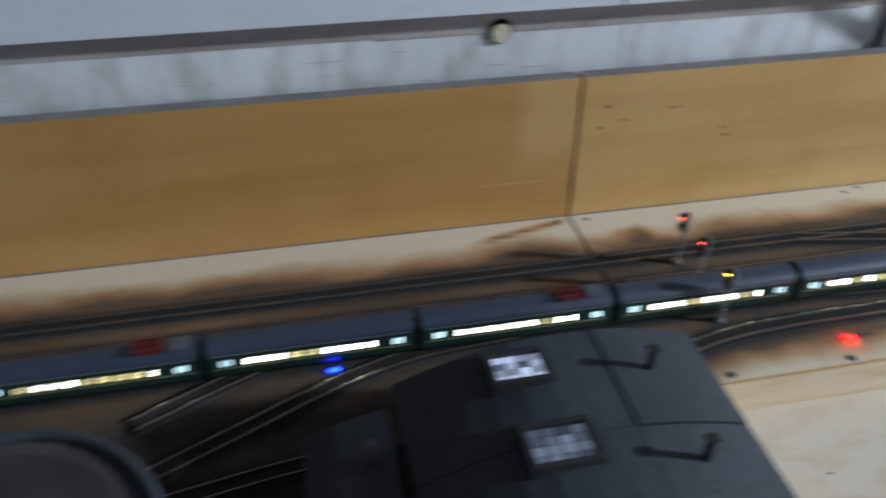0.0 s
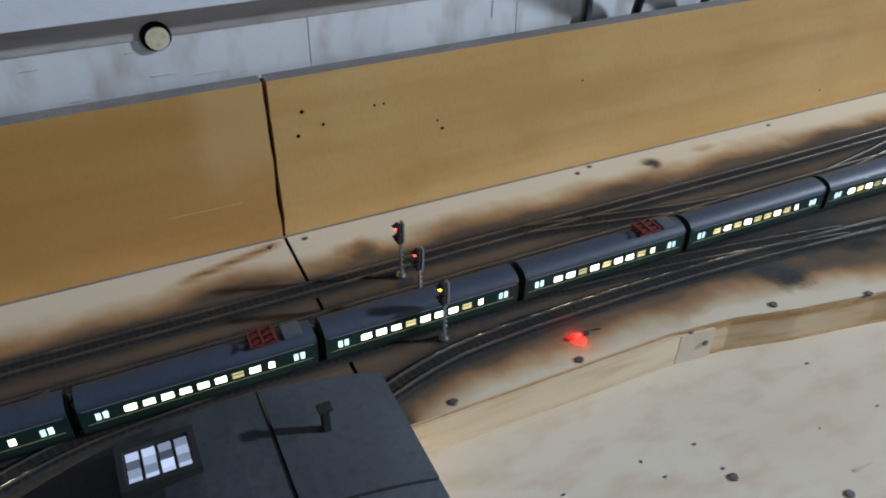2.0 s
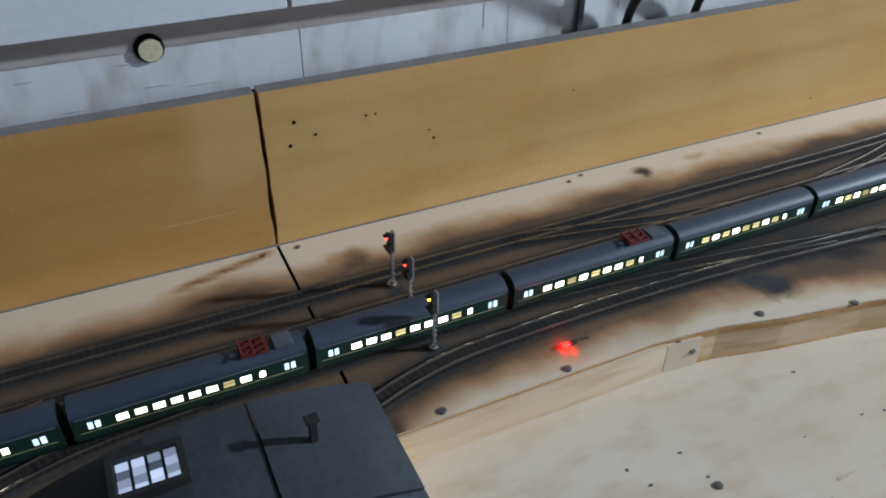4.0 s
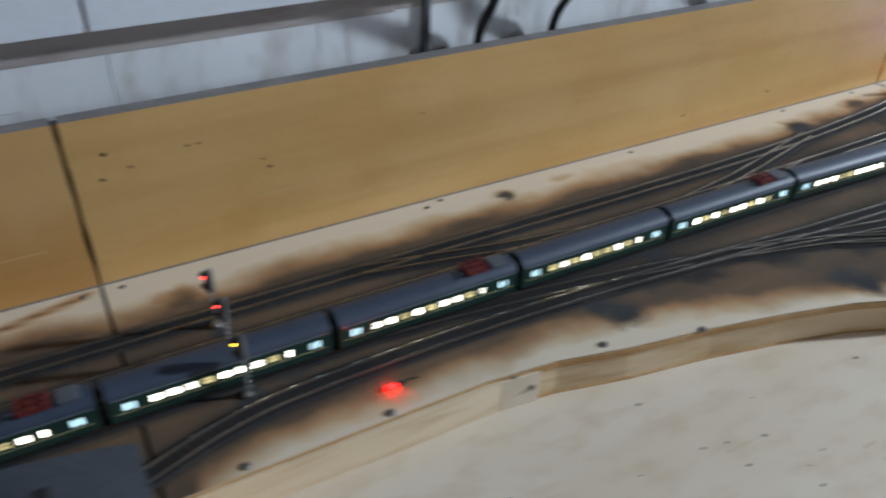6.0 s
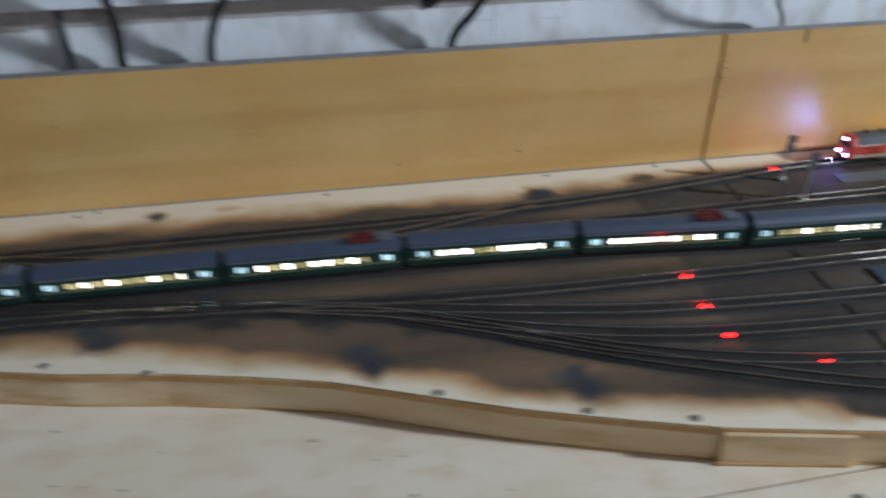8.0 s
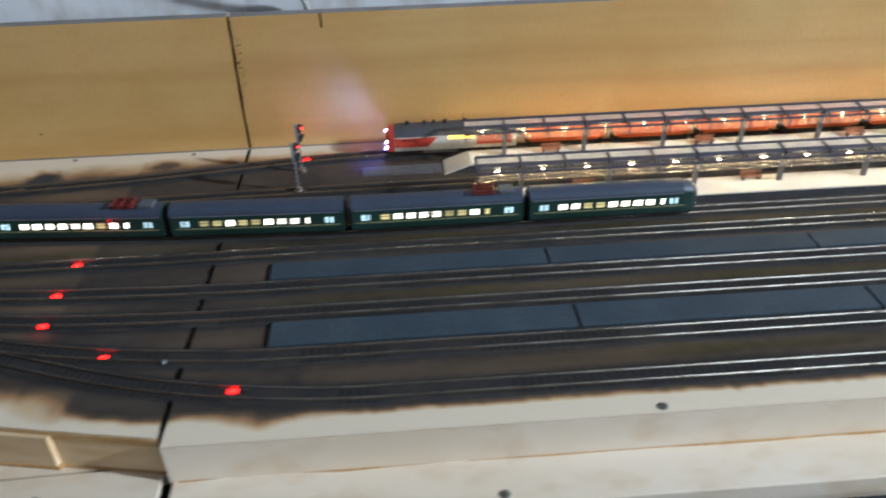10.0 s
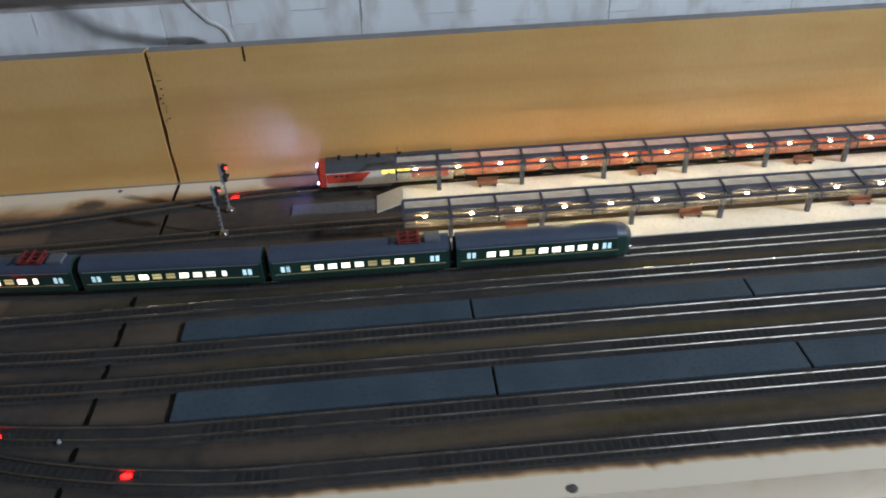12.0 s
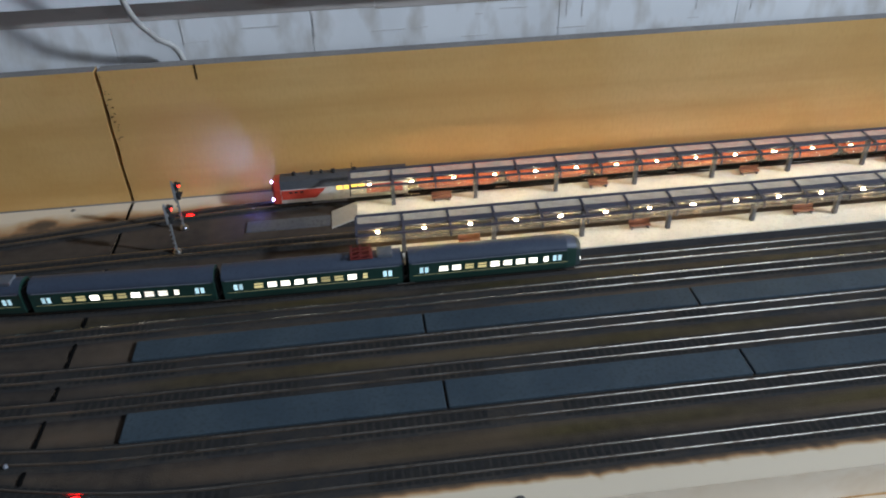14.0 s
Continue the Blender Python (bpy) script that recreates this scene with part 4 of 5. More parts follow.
def emu_coach(lead=0, panto=False, seed=0):
    """lead: 1 cab at +x, -1 cab at -x."""
    r = random.Random(seed)
    c = thing("train_coach", "dark green coach with slate roof and lit windows" + (", cab end" if lead else "") + (", red pantograph" if panto else ""), "train coach", "green passenger train")
    L = 0.1265
    bm = coach_shell(-L / 2, L / 2, COACH_W, COACH_Z0, COACH_Z1, 0.011 if lead < 0 else 0, 0.011 if lead > 0 else 0)
    split_roof(bm, 0.0226)
    bm.normal_update()
    for f in bm.faces:
        if lead and f.normal.x * lead > 0.25:
            f.material_index = 2
    body = part("body", bm, GREEN, c, smooth=False)
    body.data.materials.append(ROOF)
    body.data.materials.append(CABDARK)
    h = COACH_W / 2
    for s in (-1, 1):
        y0, y1 = sorted((s * (h - 0.0004), s * (h + 0.0001)))
        part("stripe", boxed(-L / 2 + 0.003, L / 2 - (0.010 if lead else 0.003), y0, y1 + (0.0001 if s > 0 else 0), 0.0118, 0.0122), STRIPE, c, "thin yellow line")
        part("gutter", boxed(-L / 2 + 0.002, L / 2 - 0.002 - (0.009 if lead > 0 else 0), min(s * (h - 0.0008), s * (h + 0.0003)), max(s * (h - 0.0008), s * (h + 0.0003)), 0.0219, 0.0225), GREYBOX, c)
        ya, yb = sorted((s * (h - 0.0006), s * (h + 0.00015)))
        for dx in (-0.0545, -0.0508, 0.0508, 0.0545):
            if lead and dx * lead > 0:
                dx -= lead * 0.0075
            part("door_window", boxed(dx - 0.0013, dx + 0.0013, ya, yb, 0.0138, 0.0186, bevel=0.0002), DOORWIN, c, "pale blue lit door window")
        for i in range(9):
            wx = -0.0385 + i * 0.0094
            dim = r.random() < 0.27
            hw = 0.0031 if i < 8 else 0.0016
            part("window", boxed(wx - hw, wx + hw, ya, yb, 0.0141, 0.0182, bevel=0), WIN_DIM if dim else WIN, c, "dim window" if dim else "bright lit window")
            part("glazing_bar", boxed(wx - hw, wx + hw, min(ya, yb) - 0.0001, max(ya, yb) + 0.0001, 0.0164, 0.0169), GREEN, c)
    part("underframe", boxed(-L / 2 + 0.004, L / 2 - 0.004, -0.0075, 0.0075, 0.0040, 0.0063), BLACK, c)
    for bx in (-0.042, 0.042):
        bg = part("bogie", boxed(bx - 0.011, bx + 0.011, -0.0070, 0.0070, 0.0034, 0.0055, bevel=0.0006), BLACK, c)
        for dx in (-0.0075, 0.0075):
            w = bmesh.new()
            for s in (-1, 1):
                cyl(w, (bx + dx, s * 0.0045, 0.0057), 0.0029, 0.0014, "y", 14)
            part("wheel", w, STEEL, bg)
    for s in (-1, 1):
        if s != lead:
            part("gangway", boxed(min(s * (L / 2 - 0.0005), s * (L / 2 + 0.0016)), max(s * (L / 2 - 0.0005), s * (L / 2 + 0.0016)), -0.0065, 0.0065, 0.0065, 0.0235, bevel=0.0006), BLACK, c)
    if panto:
        part("equipment_box", boxed(0.046, 0.057, -0.0055, 0.0055, 0.0272, 0.0300, bevel=0.0006), BOXGREY, c, "grey roof equipment box")
        p = part("pantograph_base", boxed(0.027, 0.043, -0.006, 0.006, 0.0280, 0.0292, bevel=0.0003), REDPAINT, c, "red pantograph frame")
        for y in (-0.005, 0.0, 0.005):
            part("arm", boxed(0.0275, 0.0425, y - 0.0005, y + 0.0005, 0.0300, 0.0310), REDPAINT, p)
        for x in (0.028, 0.0345, 0.0415):
            part("cross_bar", boxed(x - 0.0007, x + 0.0007, -0.0075, 0.0075, 0.0310, 0.0317), REDPAINT, p)
            part("insulator", cyl(bmesh.new(), (x, 0, 0.0297), 0.0009, 0.0012, "z", 8), REDPAINT, p)
    if lead:
        x = lead * L / 2
        part("windscreen", loft(bmesh.new(), [[(x - lead * 0.0012, -0.0056, 0.0158), (x - lead * 0.0012, 0.0056, 0.0158), (x + lead * 0.0002, 0.0056, 0.0158), (x + lead * 0.0002, -0.0056, 0.0158)],
                                         [(x - lead * 0.0030, -0.0050, 0.0212), (x - lead * 0.0030, 0.0050, 0.0212), (x - lead * 0.0002, 0.0050, 0.0212), (x - lead * 0.0002, -0.0050, 0.0212)]]), BLACK, c)
        for yy, zz in ((-0.0046, 0.0112), (0.0046, 0.0112), (0.0, 0.0214)):
            part("headlamp", ball((x + (0 if zz < 0.02 else -lead * 0.001), yy, zz), 0.0010, 8), HEADLAMP if lead > 0 else BLACK, c)
        part("buffer_beam", boxed(min(x - lead * 0.003, x + lead * 0.0012), max(x - lead * 0.003, x + lead * 0.0012), -0.0066, 0.0066, 0.0045, 0.0074, bevel=0.0005), BLACK, c)
    return c


main = LINES["main_line"]


def on_line(line, x):
    for a, b in zip(line, line[1:]):
        if a.x <= x <= b.x:
            p = a.lerp(b, (x - a.x) / (b.x - a.x))
            d = b - a
            return p.y, math.degrees(math.atan2(d.y, d.x))
    return line[-1].y, 0


TRAIN_HEAD, PITCH = 1.165, 0.1315
for i in range(13):
    c = emu_coach(1 if i == 0 else (-1 if i == 12 else 0), i % 2 == 1, i + 2)
    xc = TRAIN_HEAD - 0.0633 - PITCH * i
    ya, _ = on_line(main, xc - 0.042)
    yb, _ = on_line(main, xc + 0.042)
    c.matrix_basis = pose(xc, (ya + yb) / 2, -0.0000, 0, 0, math.degrees(math.atan2(yb - ya, 0.084)))


def diesel(x0):
    """Red, white and grey locomotive, flat front at -x."""
    c = thing("locomotive", "red, white and grey locomotive with flat lit front", "locomotive")
    L, h = 0.140, 0.0095

    def ring(x, k, zt):
        return [(x, -h * k, 0.0065), (x, -h * k, zt - 0.0078), (x, -h * k * 0.75, zt - 0.001), (x, 0, zt), (x, h * k * 0.75, zt - 0.001), (x, h * k, zt - 0.0078), (x, h * k, 0.0065)]
    part("cab_front", loft(bmesh.new(), [ring(0.0265, 0.92, 0.0245), ring(0.028, 0.98, 0.0262), ring(0.0335, 1, 0.0270)]), LOCORED, c, "red cab front")
    part("windscreen", boxed(0.0258, 0.0275, -0.0066, 0.0066, 0.0165, 0.0212, bevel=0.0004), BLACK, c, "dark windscreen")
    bm = loft(bmesh.new(), [ring(0.033, 1, 0.0270), ring(L, 1, 0.0275)])
    split_roof(bm, 0.0195)
    body = part("body", bm, LOCOWHITE, c)
    body.data.materials.append(LOCOROOF)
    for s in (-1, 1):
        lo, hi = sorted((s * (h - 0.0003), s * (h + 0.0003)))
        w = bmesh.new()
        v = [(0.0335, 0.0100), (0.062, 0.0100), (0.071, 0.0185), (0.0335, 0.0185)]
        a = [w.verts.new((x, lo, z)) for x, z in v]
        b = [w.verts.new((x, hi, z)) for x, z in v]
        w.faces.new(a), w.faces.new(b[::-1])
        for i in range(4):
            w.faces.new((a[i], a[(i + 1) % 4], b[(i + 1) % 4], b[i]))
        bmesh.ops.recalc_face_normals(w, faces=w.faces[:])
        part("side_panel", w, LOCORED, c, "bright red side panel")
        part("side_panel", boxed(0.105, 0.136, lo, hi, 0.010, 0.0185), LOCORED, c, "bright red side panel")
        for i in range(4):
            part("cab_window", boxed(0.080 + i * 0.0062, 0.0848 + i * 0.0062, lo - 0.0001, hi + 0.0001, 0.0160, 0.0192), YELLOWWIN, c, "amber lit window")
        for i in range(3):
            part("grille", boxed(0.040 + i * 0.0045, 0.0430 + i * 0.0045, lo - 0.0002, hi + 0.0002, 0.0156, 0.0172), BLACK, c)
    part("underframe", boxed(0.029, L - 0.004, -0.0078, 0.0078, 0.0036, 0.0066), BLACK, c)
    part("fuel_tank", boxed(0.058, 0.088, -0.0085, 0.0085, 0.0030, 0.0066, bevel=0.0008), GREYBOX, c)
    for bx in (0.047, 0.119):
        bg = part("bogie", boxed(bx - 0.016, bx + 0.016, -0.0072, 0.0072, 0.0033, 0.0056, bevel=0.0006), BLACK, c)
        for dx in (-0.011, 0, 0.011):
            w = bmesh.new()
            for s in (-1, 1):
                cyl(w, (bx + dx, s * 0.0045, 0.0058), 0.0029, 0.0014, "y", 14)
            part("wheel", w, STEEL, bg)
    for x, r in ((0.045, 0.0016), (0.060, 0.0014), (0.068, 0.0012), (0.078, 0.0018), (0.096, 0.0016)):
        part("roof_vent", cyl(bmesh.new(), (x, 0.001, 0.0284), r, 0.003, "z", 12), BLACK, c)
    part("aerial", cyl(bmesh.new(), (0.094, 0, 0.031), 0.0003, 0.008, "z", 6), BLACK, c)
    for y, z in ((-0.0056, 0.0088), (0.0056, 0.0088), (0.0, 0.0228)):
        part("headlamp", ball((0.0262, y, z), 0.0011, 8), LOCOLED, c, "blue-white led headlamp")
    part("buffer_beam", boxed(0.0252, 0.031, -0.007, 0.007, 0.0040, 0.0070, bevel=0.0006), BLACK, c)
    c.location = (x0, -0.0255, 0)
    return c


diesel(0.908)
red_beam = bpy.data.lights.new("ground_led_beam", "SPOT")
red_beam.energy, red_beam.color, red_beam.spot_size, red_beam.spot_blend, red_beam.shadow_soft_size = 0.016, (1.0, 0.01, 0.02), radians(62), 1.0, 0.001
new("ground_led_beam", red_beam).matrix_world = look((0.8715, -0.0340, 0.0050), (0.915, -0.009, 0.003))
spot = bpy.data.lights.new("loco_beam", "SPOT")
spot.energy, spot.color, spot.spot_size, spot.spot_blend, spot.shadow_soft_size = 0.16, (0.12, 0.22, 1.0), radians(88), 1.0, 0.002
so = new("loco_beam", spot)
so.matrix_world = look((0.9310, -0.0255, 0.0228), (0.868, 0.0, 0.056))
low_beam = bpy.data.lights.new("loco_low_beam", "SPOT")
low_beam.energy, low_beam.color, low_beam.spot_size, low_beam.spot_blend, low_beam.shadow_soft_size = 0.05, (0.10, 0.16, 1.0), radians(70), 1.0, 0.002
new("loco_low_beam", low_beam).matrix_world = look((0.9305, -0.0320, 0.0090), (0.912, -0.046, 0.0))


def wagon():
    c = thing("hopper_wagon", "orange hopper wagon with raked ends on dark frame", "wagon", "orange wagons")
    L, h = 0.0735, 0.0092
    secs = [[(-L / 2 + 0.008, -h * 0.8, 0.0080), (L / 2 - 0.008, -h * 0.8, 0.0080), (L / 2 - 0.008, h * 0.8, 0.0080), (-L / 2 + 0.008, h * 0.8, 0.0080)],
            [(-L / 2 + 0.002, -h, 0.0120), (L / 2 - 0.002, -h, 0.0120), (L / 2 - 0.002, h, 0.0120), (-L / 2 + 0.002, h, 0.0120)],
            [(-L / 2, -h, 0.0214), (L / 2, -h, 0.0214), (L / 2, h, 0.0214), (-L / 2, h, 0.0214)],
            [(-L / 2 + 0.0012, -h + 0.0012, 0.0214), (L / 2 - 0.0012, -h + 0.0012, 0.0214), (L / 2 - 0.0012, h - 0.0012, 0.0214), (-L / 2 + 0.0012, h - 0.0012, 0.0214)],
            [(-L / 2 + 0.008, -h + 0.003, 0.0110), (L / 2 - 0.008, -h + 0.003, 0.0110), (L / 2 - 0.008, h - 0.003, 0.0110), (-L / 2 + 0.008, h - 0.003, 0.0110)]]
    part("hopper", loft(bmesh.new(), secs), ORANGE, c)
    for s in (-1, 1):
        for i in range(8):
            x = -0.030 + i * 0.0086
            part("rib", boxed(x - 0.0005, x + 0.0005, min(s * h, s * (h + 0.0006)), max(s * h, s * (h + 0.0006)), 0.0122, 0.0212), ORANGE, c)
        part("top_rail", boxed(-L / 2, L / 2, min(s * (h - 0.0002), s * (h + 0.0008)), max(s * (h - 0.0002), s * (h + 0.0008)), 0.0206, 0.0217), ORANGE, c)
    part("underframe", boxed(-L / 2 + 0.003, L / 2 - 0.003, -0.0065, 0.0065, 0.0042, 0.0076), BLACK, c)
    for bx in (-0.024, 0.024):
        bg = part("bogie", boxed(bx - 0.009, bx + 0.009, -0.0068, 0.0068, 0.0033, 0.0054, bevel=0.0005), BLACK, c)
        for dx in (-0.0062, 0.0062):
            w = bmesh.new()
            for s in (-1, 1):
                cyl(w, (bx + dx, s * 0.0045, 0.0057), 0.0029, 0.0014, "y", 12)
            part("wheel", w, STEEL, bg)
    return c


w0 = wagon()
w0.location = (1.092, -0.0262, 0)
for i in range(1, 11):
    copy_thing(w0, pose(1.092 + 0.0775 * i, -0.0262, 0))


# ---- signals and ground lights ----
def signal(x, y, lens, label):
    s = thing("signal", label, "railway signal", "track signals", at=(x, y, 0))
    part("base", cyl(cyl(bmesh.new(), (0, 0, 0.001), 0.0034, 0.002, seg=14), (0, 0, 0.003), 0.0022, 0.002, seg=14), SILVER, s, "bright metal foot")
    p = part("post", boxed(-0.0006, 0.0006, -0.0009, 0.0009, 0.004, 0.0435), SIGGREY, s)
    for k in range(9):
        part("ladder_rung", boxed(-0.0006, 0.0018, -0.0011, 0.0011, 0.006 + k * 0.004, 0.0065 + k * 0.004), SIGGREY, p)
    part("back_plate", boxed(0.0006, 0.0022, -0.0022, 0.0022, 0.0285, 0.0445, bevel=0.0003), SIGGREY, s)
    for z, lit in ((0.0405, True), (0.0320, False)):
        hd = part("head", boxed(-0.0030, -0.0006, -0.0026, 0.0026, z - 0.0030, z + 0.0030, bevel=0.0005), BLACK, s)
        part("hood", boxed(-0.0052, -0.0028, -0.0020, 0.0020, z + 0.0016, z + 0.0021), BLACK, hd)
        part("lens", ball((-0.0032, 0, z), 0.0013, 10), lens if lit else BLACK, hd, "lit lens" if lit else "dark lens")
    return s


for y, ln, lb in ((-0.077, SIGRED, "grey model signal post showing red"), (-0.108, SIGRED, "grey model signal post showing red"), (-0.1445, SIGYELLOW, "grey model signal post showing yellow")):
    signal(0.059, y, ln, lb)
for y in (-0.052, -0.0875):
    sg = signal(0.861, y, SIGRED, "grey model signal post showing red to the station")
    sg.rotation_euler.z = radians(190)


def ground_light(x, y, lens, label):
    g = thing("ground_light", label, "indicator light", "ground indicator lights", at=(x, y, 0))
    part("socket", cyl(bmesh.new(), (0.0034, 0, 0.0022), 0.0016, 0.004, "x", 10), BLACK, g)
    lz = ball((0, 0, 0), 0.0017, 12)
    bmesh.ops.scale(lz, vec=(1.9, 0.9, 0.8), verts=lz.verts[:])
    bmesh.ops.translate(lz, vec=(-0.002, 0, 0.0018), verts=lz.verts[:])
    part("led_lens", lz, lens, g, "glowing lens", smooth=True)
    part("lead", tube([(0.005, 0, 0.0022), (0.010, 0.002, 0.001), (0.016, 0.001, 0.0006)], 0.0004, 6), BLACK, g)
    return g


for x, y in ((0.136, -0.178), (0.715, -0.182), (0.713, -0.218), (0.715, -0.250), (0.763, -0.285), (0.845, -0.321), (0.8650, -0.034)):
    ground_light(x, y, LEDRED, "glowing red indicator light among the tracks")
for x, y in ((-0.030, -0.115), (-0.200, -0.143)):
    ground_light(x, y, LEDBLUE, "glowing blue indicator light among the tracks")

# ---- engine shed ----
shed = thing("engine_shed", "dark felt-roofed engine shed with bluish skylights", "building")


def roof_z(x):
    """Low arch across the shed."""
    u = (x + 0.082) / 0.082
    return 0.064 - 0.014 * u * u - (0.006 * max(0, -u - 0.4))


def roof_sheet(x0, x1, y0, y1, lift=0.0):
    n = 7
    secs = []
    for i in range(n + 1):
        x = x0 + (x1 - x0) * i / n
        z = roof_z(x) + lift
        secs.append([(x, y0, z - 0.0022), (x, y1, z - 0.0022), (x, y1, z), (x, y0, z)])
    return part("roof_sheet", loft(bmesh.new(), secs), SHEDROOF, shed)


for i, (a, b) in enumerate(((-0.172, -0.0632), (-0.0624, -0.004))):
    for j, (c, d) in enumerate(((-0.2715, -0.203), (-0.342, -0.2725), (-0.391, -0.343))):
        roof_sheet(a, b, c, d, 0.0008 * ((i + j) % 2))
part("end_wall", boxed(-0.012, -0.0085, -0.390, -0.206, -0.0268, 0.0475), SHEDWALL, shed)
part("back_wall", boxed(-0.166, -0.012, -0.2095, -0.206, 0.0, 0.046), SHEDWALL, shed)
part("side_wall", boxed(-0.1695, -0.166, -0.390, -0.206, 0.0, 0.044), SHEDWALL, shed)


def skylight(x0, x1, y0, y1, glass):
    z = roof_z((x0 + x1) / 2) + 0.0012
    f = bmesh.new()
    e = 0.0028
    for a in ((x0 - e, x0, y0 - e, y1 + e), (x1, x1 + e, y0 - e, y1 + e), (x0, x1, y0 - e, y0), (x0, x1, y1, y1 + e)):
        box(f, *a, z - 0.004, z + 0.0042)
    fr = part("skylight", f, BLACK, shed, "black skylight frame")
    part("glazing_bed", boxed(x0, x1, y0, y1, z - 0.001, z + 0.0008), BLACK, fr)
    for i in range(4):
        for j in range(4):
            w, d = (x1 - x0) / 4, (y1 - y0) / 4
            part("pane", boxed(x0 + w * i + 0.0007, x0 + w * (i + 1) - 0.0007, y0 + d * j + 0.0006, y0 + d * (j + 1) - 0.0006, z, z + 0.0022), glass, fr, "bluish pane glowing as a reflection")


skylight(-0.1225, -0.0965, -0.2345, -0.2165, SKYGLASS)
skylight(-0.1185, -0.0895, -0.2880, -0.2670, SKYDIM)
for x, y in ((-0.041, -0.2345), (-0.039, -0.294)):
    z = roof_z(x)
    v = part("vent", boxed(x - 0.0018, x + 0.0018, y - 0.0018, y + 0.0018, z - 0.001, z + 0.0135, bevel=0.0004), BLACK, shed, "black roof vent")
    part("vent_cap", boxed(x - 0.0032, x + 0.0032, y - 0.0026, y + 0.0026, z + 0.0135, z + 0.0150, bevel=0.0004), BLACK, v)
# Dark block added between shed and annex in place of the recess's shade.
part("link_wall", boxed(-0.1845, -0.170, -0.390, -0.232, 0.0, 0.030), SHEDWALL, shed)
annex = thing("shed_annex", "low flat-roofed dark annex beside the engine shed", "building")
part("wall", boxed(-0.216, -0.184, -0.390, -0.226, 0.0, 0.030), SHEDWALL, annex)
for a, b in ((-0.3205, -0.221), (-0.391, -0.3215)):
    part("roof_sheet", loft(bmesh.new(), [[(x, a, z - 0.0022), (x, b, z - 0.0022), (x, b, z), (x, a, z)] for x, z in ((-0.222, 0.030), (-0.206, 0.038), (-0.178, 0.046))]), SHEDROOF, annex)
v = part("vent", boxed(-0.192, -0.1885, -0.2535, -0.250, 0.040, 0.055), BLACK, annex, "black roof vent")
part("vent_cap", boxed(-0.1935, -0.187, -0.2545, -0.249, 0.055, 0.0565), BLACK, v)

# dark round tank with a rolled rim
tank = thing("round_tank", "dark round tank with a rolled rim", "tank")
part("tank_wall", cyl(bmesh.new(), (-0.372, -0.272, 0.014), 0.083, 0.028, seg=64), SHEDWALL, tank, smooth=False)
loft_pts = [(-0.372 + 0.083 * math.cos(2 * math.pi * k / 48), -0.272 + 0.083 * math.sin(2 * math.pi * k / 48), 0.029) for k in range(49)]
part("rim", tube(loft_pts, 0.0035, 8), SHEDROOF, tank, smooth=True)
part("tank_lid", cyl(bmesh.new(), (-0.372, -0.272, 0.0292), 0.070, 0.0022, seg=64), PLATEDGE, tank)


# ---- behind the backboard: cables and plugs ----
def cable(pts, r, m, label):
    c = thing("cable", label, "cable", "hanging cables")
    part("sheath", tube(pts, r), m, c, smooth=True)


cable([(0.303, 0.0215, 0.02), (0.3035, 0.0215, 0.115), (0.3085, 0.0085, 0.152), (0.306, -0.006, 0.190), (0.292, -0.022, 0.25), (0.28, -0.03, 0.36)], 0.0037, CABLE, "thick black cable rising from behind the board")
cable([(0.372, 0.0215, 0.02), (0.373, 0.0215, 0.115), (0.382, 0.0085, 0.152), (0.401, -0.005, 0.188), (0.42, -0.022, 0.25), (0.43, -0.03, 0.36)], 0.0034, CABLE, "thick black cable rising from behind the board")
cable([(0.566, 0.0215, 0.02), (0.571, 0.0215, 0.115), (0.589, 0.0085, 0.150), (0.602, -0.005, 0.182), (0.606, -0.022, 0.25), (0.60, -0.03, 0.36)], 0.0036, CABLE, "thick black cable rising from behind the board")
cable([(0.880, 0.0215, 0.02), (0.874, 0.0215, 0.116), (0.858, 0.0095, 0.142), (0.846, -0.004, 0.172), (0.842, -0.022, 0.25), (0.85, -0.03, 0.36)], 0.0024, CABLEGREY, "thin grey cable rising from behind the board")


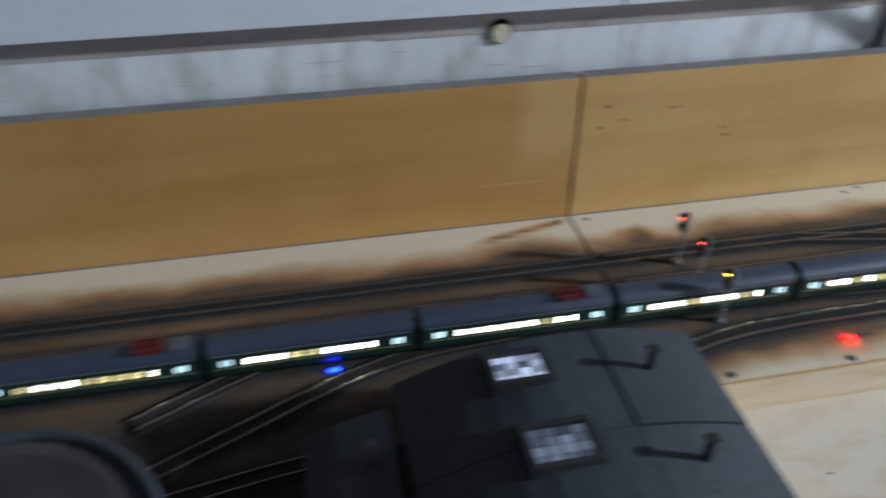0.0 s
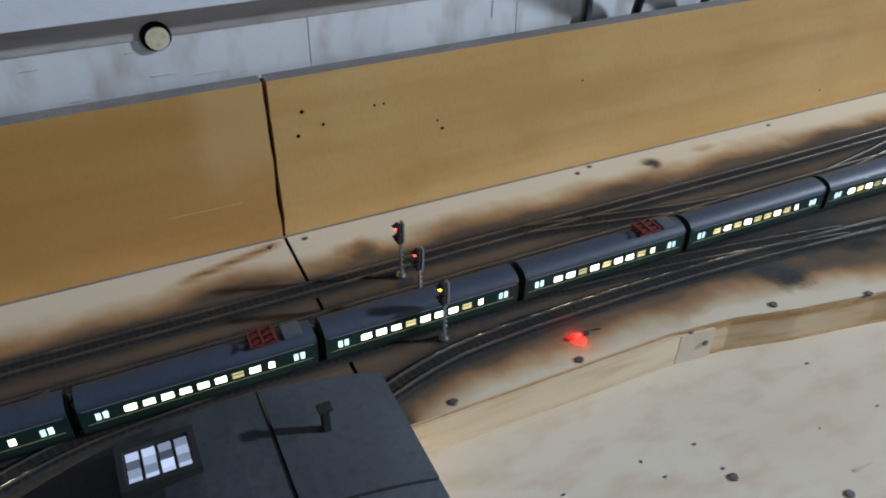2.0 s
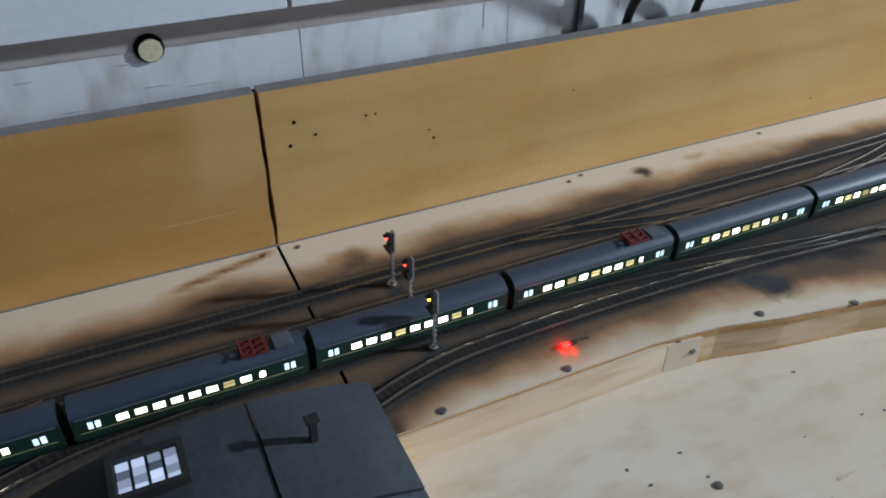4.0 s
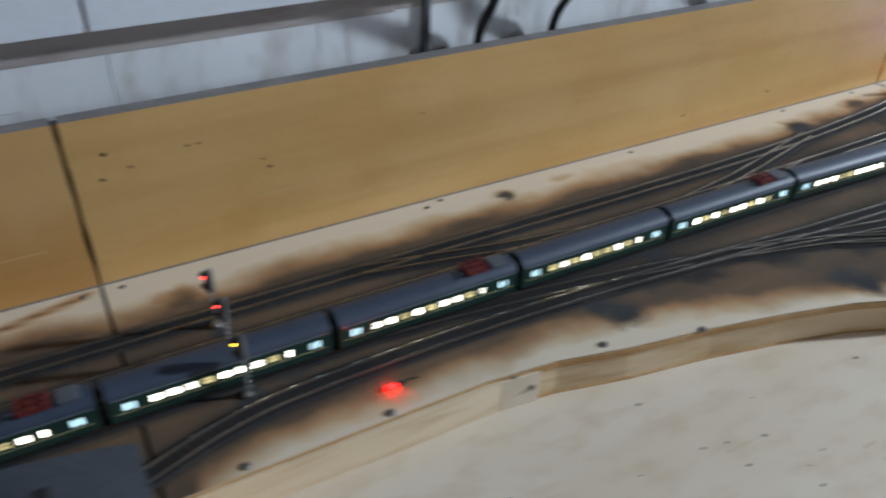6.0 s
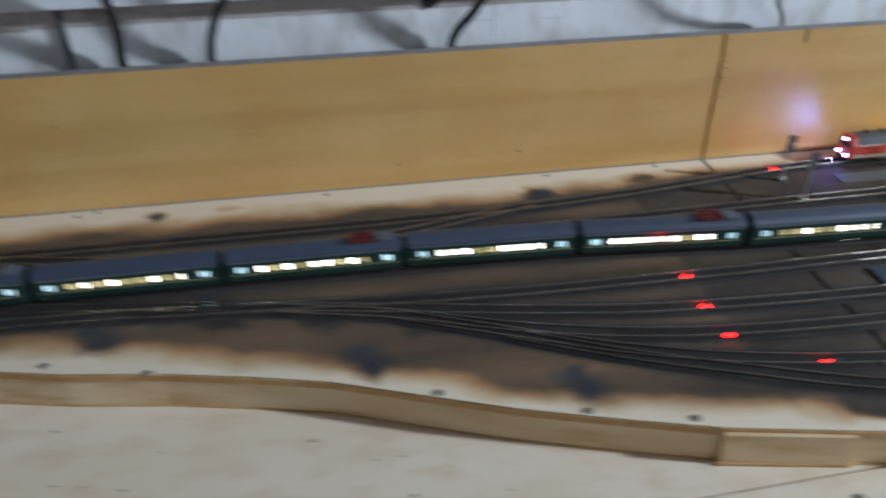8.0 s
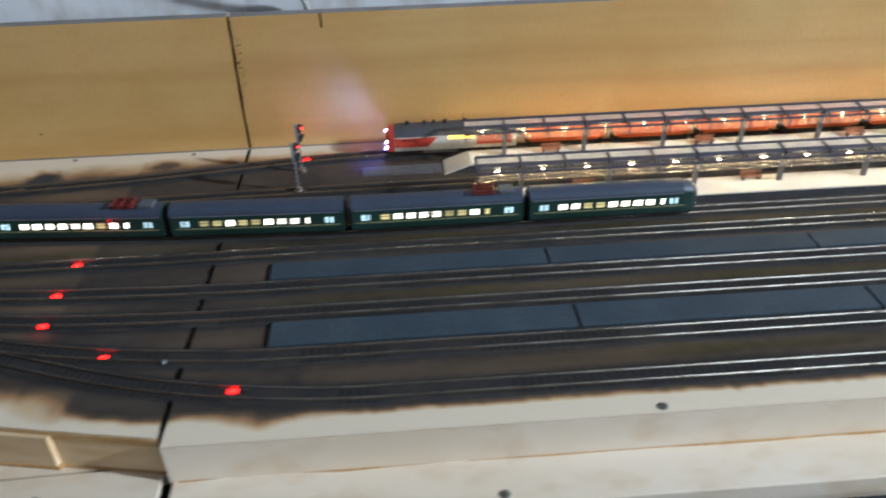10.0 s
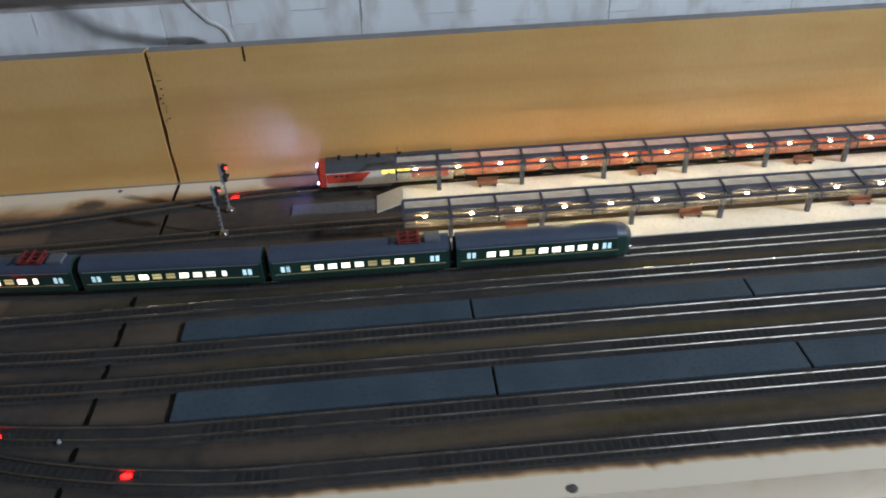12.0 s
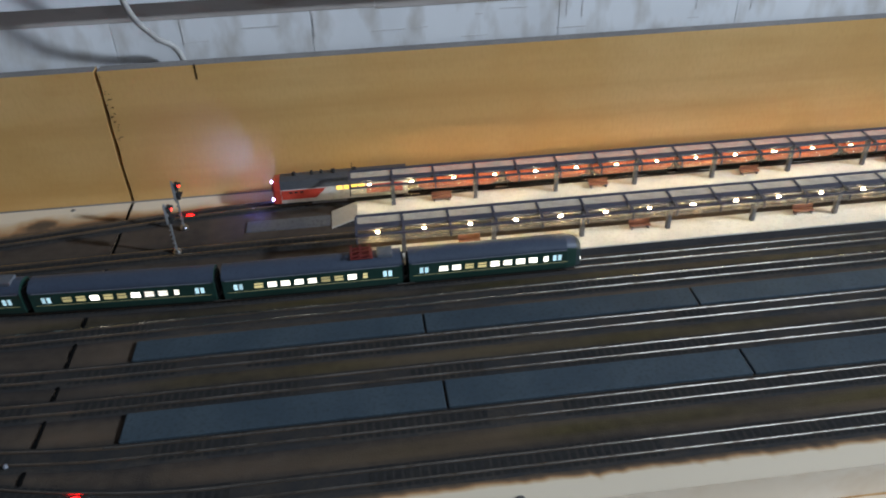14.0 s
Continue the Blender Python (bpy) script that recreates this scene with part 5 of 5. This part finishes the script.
def plug(x, z, r, m, label):
    p = thing("wall_plug", label, "plug", "wall plugs")
    part("socket_ring", cyl(bmesh.new(), (x, 0.0310, z), r * 1.28, 0.003, "y", 24), GAP, p)
    part("plug_face", cyl(bmesh.new(), (x + r * 0.08, 0.0300, z - r * 0.16), r, 0.003, "y", 24), m, p)


plug(-0.056, 0.1475, 0.0072, PLUG, "cream plug in a dark round wall hole")
plug(0.556, 0.156, 0.0062, BLACK, "dark round knob on the wall")
plug(0.282, 0.188, 0.0072, GREYBOX, "grey round knob on the wall")
plug(1.152, 0.158, 0.0062, BLACK, "dark round knob on the wall")

# ---- screws ----
sm = bmesh.new()
cyl(sm, (0, 0, 0.0003), 0.0034, 0.0010, seg=16, r2=0.0028)
box(sm, -0.0024, 0.0024, -0.0004, 0.0004, 0.0007, 0.00095)
screw_mesh = mesh_of("screw", sm, SCREW)
for x, y, z in ((0.269, -0.204, 0), (0.336, -0.222, 0), (0.042, -0.1935, 0), (0.125, -0.1945, 0), (0.205, -0.199, -0.003), (0.515, -0.270, 0), (0.60, -0.300, 0), (0.66, -0.316, 0),
                (0.26, -0.005, 0), (0.245, -0.010, 0), (0.455, -0.008, 0), (0.655, -0.006, 0), (0.76, -0.006, 0), (0.013, -0.008, 0), (-0.012, -0.008, 0),
                (0.43, -0.333, -0.0272), (0.428, -0.364, -0.0268), (0.30, -0.335, -0.0272), (0.56, -0.366, -0.0268), (0.66, -0.368, -0.0268), (0.74, -0.365, -0.0268), (0.70, -0.384, -0.0268), (0.79, -0.384, -0.0268),
                (0.83, -0.383, -0.0268), (0.99, -0.383, -0.0268), (1.08, -0.354, 0), (0.22, -0.32, -0.0272), (0.17, -0.285, -0.0272)):
    s = part("screw", screw_mesh, None)
    k = 0.6 if y > -0.02 else 0.85
    s.matrix_basis = pose(x, y, z + 0.0002, 0, 0, (x * 7919) % 180) @ Matrix.Diagonal((k, k, k, 1))
    tagged(s, "dull countersunk screw head in the plywood", "screw", "board screws")
tagged(part("peg", ball((0.798, -0.292, 0.0016), 0.0017, 10), GREYBOX), "small pale peg beside the track", "peg")
